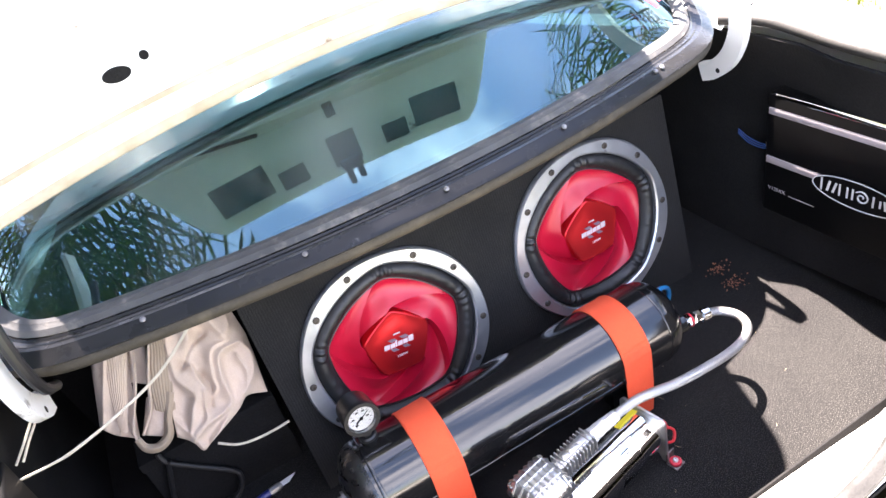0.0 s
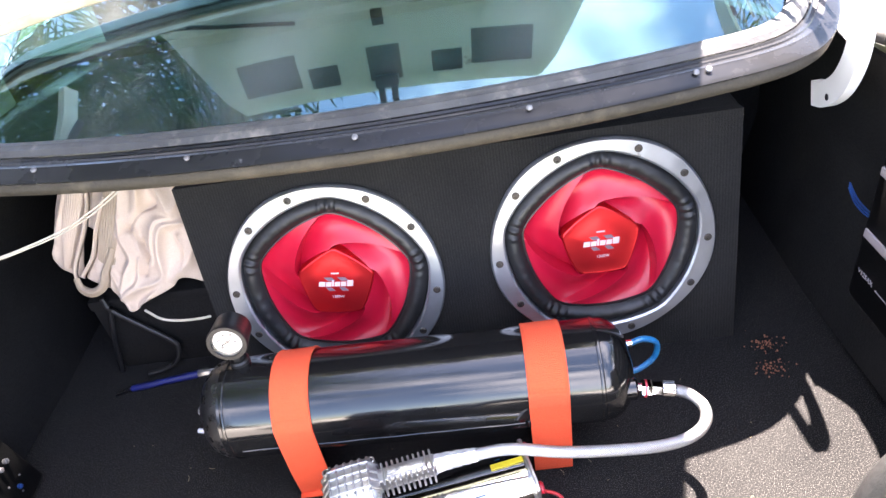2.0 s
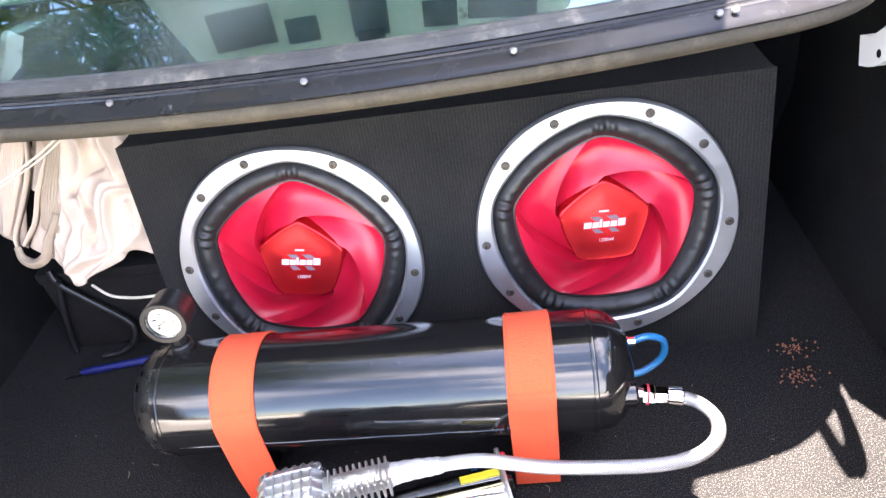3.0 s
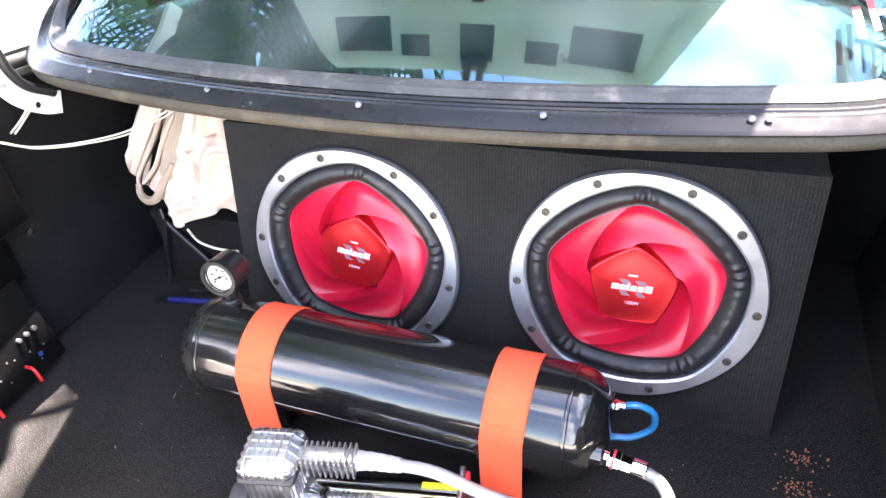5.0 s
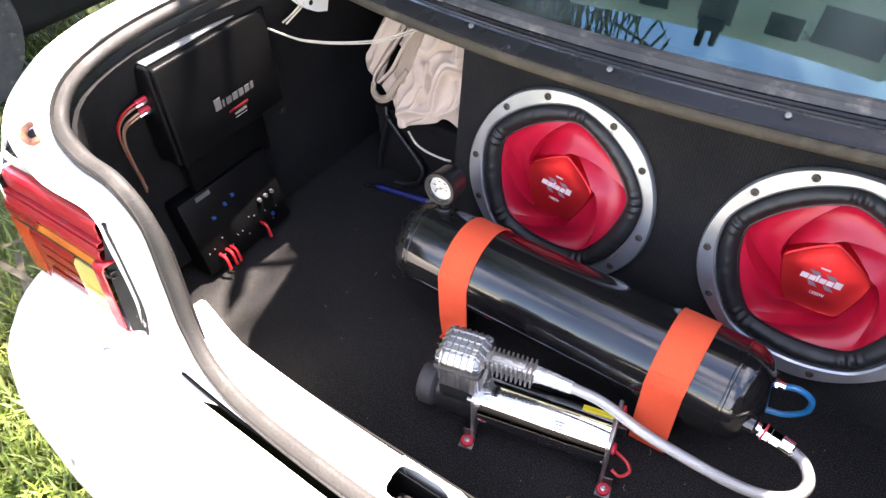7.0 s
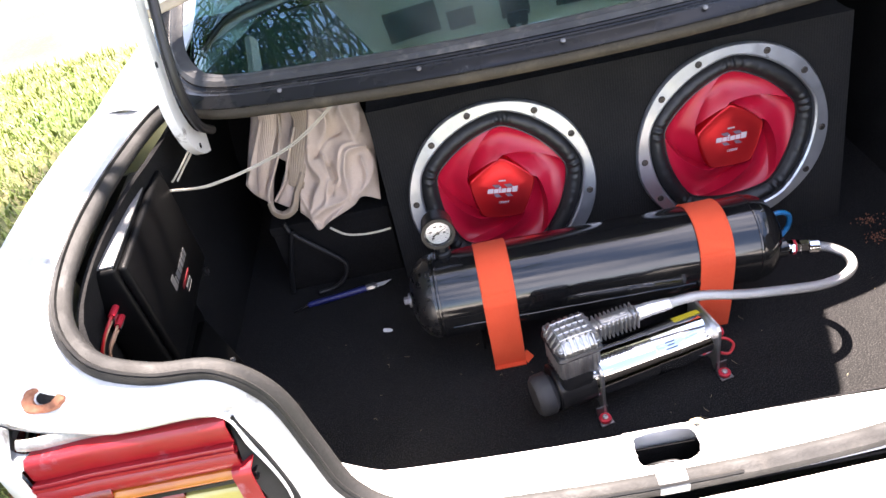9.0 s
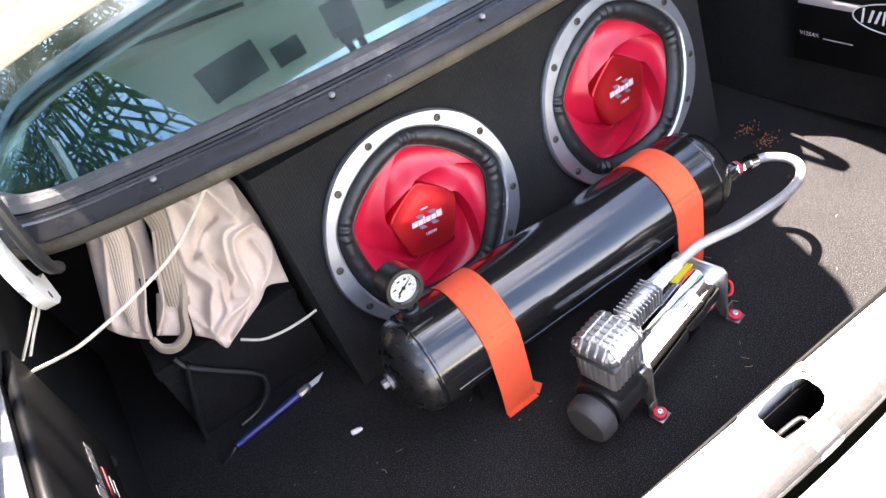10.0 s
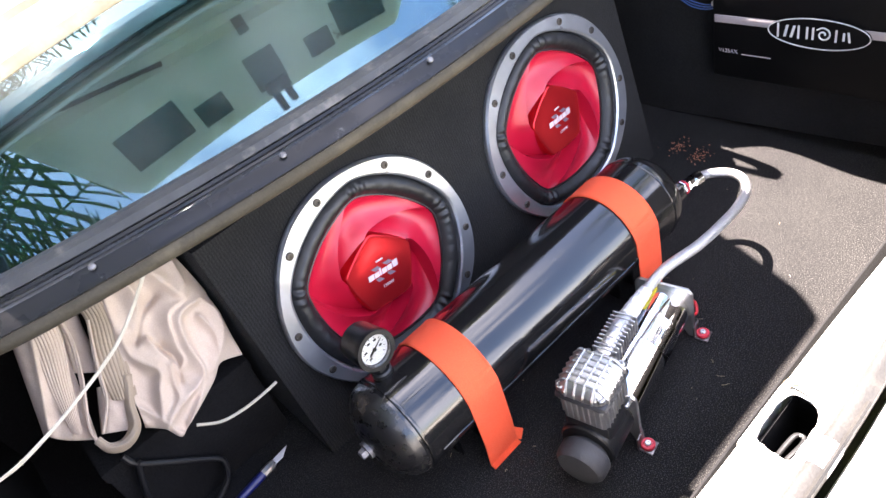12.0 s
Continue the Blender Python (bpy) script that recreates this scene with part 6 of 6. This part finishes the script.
for pts, w, h, seed in (([(-0.497, 0.266), (-0.516, 0.236), (-0.528, 0.212), (-0.547, 0.204), (-0.562, 0.212), (-0.566, 0.228)], 0.0075, 0.008, 17),
                        ([(-0.513, 0.362), (-0.518, 0.333), (-0.534, 0.296), (-0.562, 0.247), (-0.567, 0.226)], 0.0030, 0.005, 18),
                        ([(-0.491, 0.340), (-0.514, 0.296), (-0.531, 0.258), (-0.557, 0.229)], 0.0028, 0.005, 19)):
    part("hem", fold([(x, 0.113 - 0.012 + 0.34 * (z - 0.15), z) for x, z in pts], w, h, seed), "rib" if seed == 17 else "cloth", shorts, smooth=180)

cord = thing("draw_cord", "cream cord stretched across the trunk beside the shorts", "cord", SHELL)
part("cord_strand", tube([(-0.385, 0.10, 0.415), (-0.42, 0.09, 0.385), (-0.48, 0.055, 0.358), (-0.548, 0.029, 0.345), (-0.60, 0.01, 0.342), (-0.627, -0.001, 0.346), (-0.66, -0.02, 0.36)], 0.0013), "whitewire", cord)
part("cord_strand", tube([(-0.383, 0.105, 0.412), (-0.421, 0.095, 0.379), (-0.482, 0.060, 0.352), (-0.550, 0.034, 0.340), (-0.602, 0.013, 0.338), (-0.628, 0.002, 0.343), (-0.661, -0.017, 0.357)], 0.0012), "whitewire", cord)
cord2 = thing("draw_cord", "cream cord end lying beside the speaker box", "cord", SHELL)
part("cord_strand", tube([(-0.475, 0.11, 0.165), (-0.45, 0.10, 0.152), (-0.42, 0.095, 0.148), (-0.39, 0.092, 0.149), (-0.369, 0.090, 0.152)], 0.0020), "whitewire", cord2)
cord3 = thing("hinge_cord", "pair of cream cords tied to the lid hinge", "cord", SHELL)
for dx in (0.0, 0.006):
    part("cord_strand", tube([(-0.617 + dx * 0.3, 0.035, 0.402), (-0.628 + dx, 0.034, 0.388), (-0.645 + dx, 0.030, 0.370), (-0.664 + dx * 1.4, 0.022, 0.352)], 0.0016), "whitewire", cord3)

cable = thing("black_cable", "loop of black cable on the trunk floor", "cable", Matrix.Translation((-0.008, -0.018, 0)))
part("loop", tube([(-0.555, 0.155, 0.165), (-0.548, 0.15, 0.145), (-0.52, 0.149, 0.112), (-0.478, 0.148, 0.066), (-0.470, 0.146, 0.048), (-0.480, 0.142, 0.024), (-0.505, 0.138, 0.008), (-0.535, 0.134, 0.006)], 0.0042), "blackwire", cable)
part("loose_end", tube([(-0.545, 0.15, 0.150), (-0.556, 0.149, 0.120), (-0.575, 0.15, 0.06), (-0.585, 0.152, 0.02), (-0.588, 0.15, 0.005)], 0.0042), "blackwire", cable)

knife = thing("craft_knife", "blue-handled craft knife lying on the carpet", "knife")
ka, kb = Vector((-0.565, 0.083, 0.008)), Vector((-0.450, 0.099, 0.008))
km = along(ka, kb)
KL = (kb - ka).length
part("handle", lathe([(0.002, 0.0), (0.005, 0.003), (0.0062, 0.02), (0.0055, KL * 0.5), (0.0066, KL - 0.012), (0.0066, KL)], km, 16), "bluegrip", knife, "dark blue handle")
part("collar", lathe([(0.0066, KL), (0.0072, KL + 0.002), (0.0072, KL + 0.016), (0.0045, KL + 0.022)], km, 8), "zinc", knife)
kd = (kb - ka).normalized()
ks = kd.cross(Vector((0, 0, 1)))
part("blade", prism([(-0.005, 0.0), (0.005, 0.0), (0.006, 0.014), (-0.004, 0.030)], 0.0008, axes(ks, kd, Vector((0, 0, 1)), kb + kd * 0.020)), "paleprint", knife, "grey steel blade")
part("tail", tube([ka, ka + Vector((-0.012, -0.004, -0.003)), ka + Vector((-0.026, -0.004, -0.007))], 0.0025, 4, 8), "plastic", knife)

# ---- small litter on the carpet ----
bit = thing("filter_stub", "small white plastic stub on the carpet", "litter")
part("stub", lathe([(0.002, 0), (0.0038, 0.001), (0.0040, 0.010), (0.0025, 0.016), (0.001, 0.017)], along((-0.420, -0.021, 0.005), (-0.404, -0.025, 0.005)), 12), "paleprint", bit)
tape = thing("blue_tape_scrap", "tiny scrap of blue tape on the carpet", "litter")
part("scrap", box((0.008, 0.006, 0.001), (0.0385, -0.137, 0.0035), turn=pose(0, 0, 0, 10, 20, 30)), "blue", tape)
rnd = random.Random(11)
crumbs = []
for i in range(130):
    c = (0.452, -0.028) if rnd.random() < 0.55 else (0.461, 0.018)
    x, y = rnd.gauss(c[0], 0.011), rnd.gauss(c[1], 0.009)
    s = rnd.uniform(0.0006, 0.0022)
    crumbs.append(box((s, s * rnd.uniform(0.6, 1.4), s * 0.7), (x, y, 0.0025), turn=pose(0, 0, 0, rnd.uniform(0, 90), 0, rnd.uniform(0, 90))))
tagged(part("rust_crumbs", join(*crumbs), "rust", smooth=10), "scattered rust-brown crumbs on the black carpet", "crumbs", kind="stuff")
lint = []
for i in range(42):
    x, y = rnd.uniform(-0.55, 0.42), rnd.uniform(-0.36, 0.0)
    a, l = rnd.uniform(0, 6.28), rnd.choice((0.004, 0.006, 0.010, 0.002, 0.002, 0.002))
    lint.append(tube([(x, y, 0.003), (x + l * 0.5 * math.cos(a), y + l * 0.5 * math.sin(a), 0.0045), (x + l * math.cos(a + 0.4), y + l * math.sin(a + 0.4), 0.003)], 0.00022, 2, 4))
tagged(part("lint", join(*lint), "straw", smooth=60), "pale straw and lint on the black carpet", "lint", kind="stuff")


# ---- dry palm leaves on the lawn beside the bumper ----
dry = []
for i in range(60):
    x, y, a = rnd.uniform(-1.75, -1.0), rnd.uniform(-0.55, 0.35), rnd.gauss(0.5, 0.45)
    L, w = rnd.uniform(0.20, 0.5), rnd.uniform(0.004, 0.011)
    d, q = Vector((math.cos(a), math.sin(a), 0)), Vector((-math.sin(a), math.cos(a), 0))
    z = GROUND + rnd.uniform(0.02, 0.07)
    dry.append(sheet_solid([[Vector((x, y, z)) + d * (L * f) + q * (s_ * w * (1 - 0.8 * f * f)) + Vector((0, 0, 0.05 * math.sin(3 * f + i) + 0.004 * abs(s_))) for s_ in (-1, 0, 1)] for f in (k / 6 for k in range(7))], 0.0015))
tagged(part("dry_leaves", join(*dry), "leaf", smooth=60), "dry straw-coloured palm leaves on the lawn", "dry leaves", kind="stuff")


# ---- palms round the car, mirrored in the window, and one unseen for its shade ----
def palm(name, foot, height, seed, fronds=18, reach=2.2, lean=None):
    rnd = random.Random(seed)
    tree = thing(name, "tall green coconut palm beside the parked car", "palm tree", Matrix.Translation(foot), group="palms round the car")
    lean = Vector((rnd.uniform(-0.6, 0.6), rnd.uniform(-0.6, 0.6), 0)) if lean is None else Vector(lean)
    part("trunk", tube([(0, 0, 0), lean * 0.3 + Vector((0, 0, height * 0.5)), lean + Vector((0, 0, height))], lambda f: 0.16 - 0.07 * f, 10, 12), "bark", tree)
    top = lean + Vector((0, 0, height))
    verts, faces = [], []
    for k in range(fronds):
        a = 2 * math.pi * k / fronds + rnd.uniform(-0.2, 0.2)
        rise, L = rnd.uniform(-0.3, 0.9), reach * rnd.uniform(0.8, 1.15)
        d = Vector((math.cos(a), math.sin(a), 0))
        side = Vector((-d.y, d.x, 0))
        n = 26
        spine = [top + d * (L * f) + Vector((0, 0, L * (rise * f - (0.5 + 0.5 * max(rise, 0)) * f * f * 1.3))) for f in (i / n for i in range(n + 1))]
        for i in range(n):
            p, q = spine[i], spine[i + 1]
            b = len(verts)
            verts += [p - side * 0.012, p + side * 0.012, q + side * 0.010, q - side * 0.010]
            faces.append((b, b + 1, b + 2, b + 3))
            if i < 3:
                continue
            f = i / n
            for s in (-1, 1):
                l = 0.55 * math.sin(math.pi * (0.12 + 0.80 * f)) * reach / 2.2 * rnd.uniform(0.85, 1.1)
                l *= rnd.uniform(0.55, 1.15)
                tip = p + side * s * l * rnd.uniform(0.6, 0.95) + (q - p).normalized() * l * rnd.uniform(0.25, 0.85) + Vector((0, 0, -l * rnd.uniform(0.05, 0.75)))
                b = len(verts)
                w = (q - p).normalized() * 0.036
                m = p.lerp(tip, 0.55) + Vector((0, 0, 0.04 * l))
                verts += [p, p + w, m + w, m - w * 0.2, tip]
                faces += [(b, b + 1, b + 2, b + 3), (b + 3, b + 2, b + 4)]
    me = bpy.data.meshes.new("crown")
    me.from_pydata([tuple(v) for v in verts], [], faces)
    me.materials.append(M["palm"])
    cr = new("crown", me)
    cr.parent = tree
    return tree


palm("palm_tree", (-2.4, -0.45, GROUND), 4.2, 4, 72, 2.5, (-0.35, 0.2, 0))
palm("palm_tree", (4.0, -0.2, GROUND), 4.4, 7, 22, 2.3)
palm("palm_tree", (0.9, 6.5, GROUND), 6.5, 12, 20, 2.6)
# out of view, added so that its crown dapples the left flange with shade
palm("palm_tree", (-1.3, 3.1, GROUND), 8.0, 21, 46, 2.25, (-0.50, -0.35, 0))
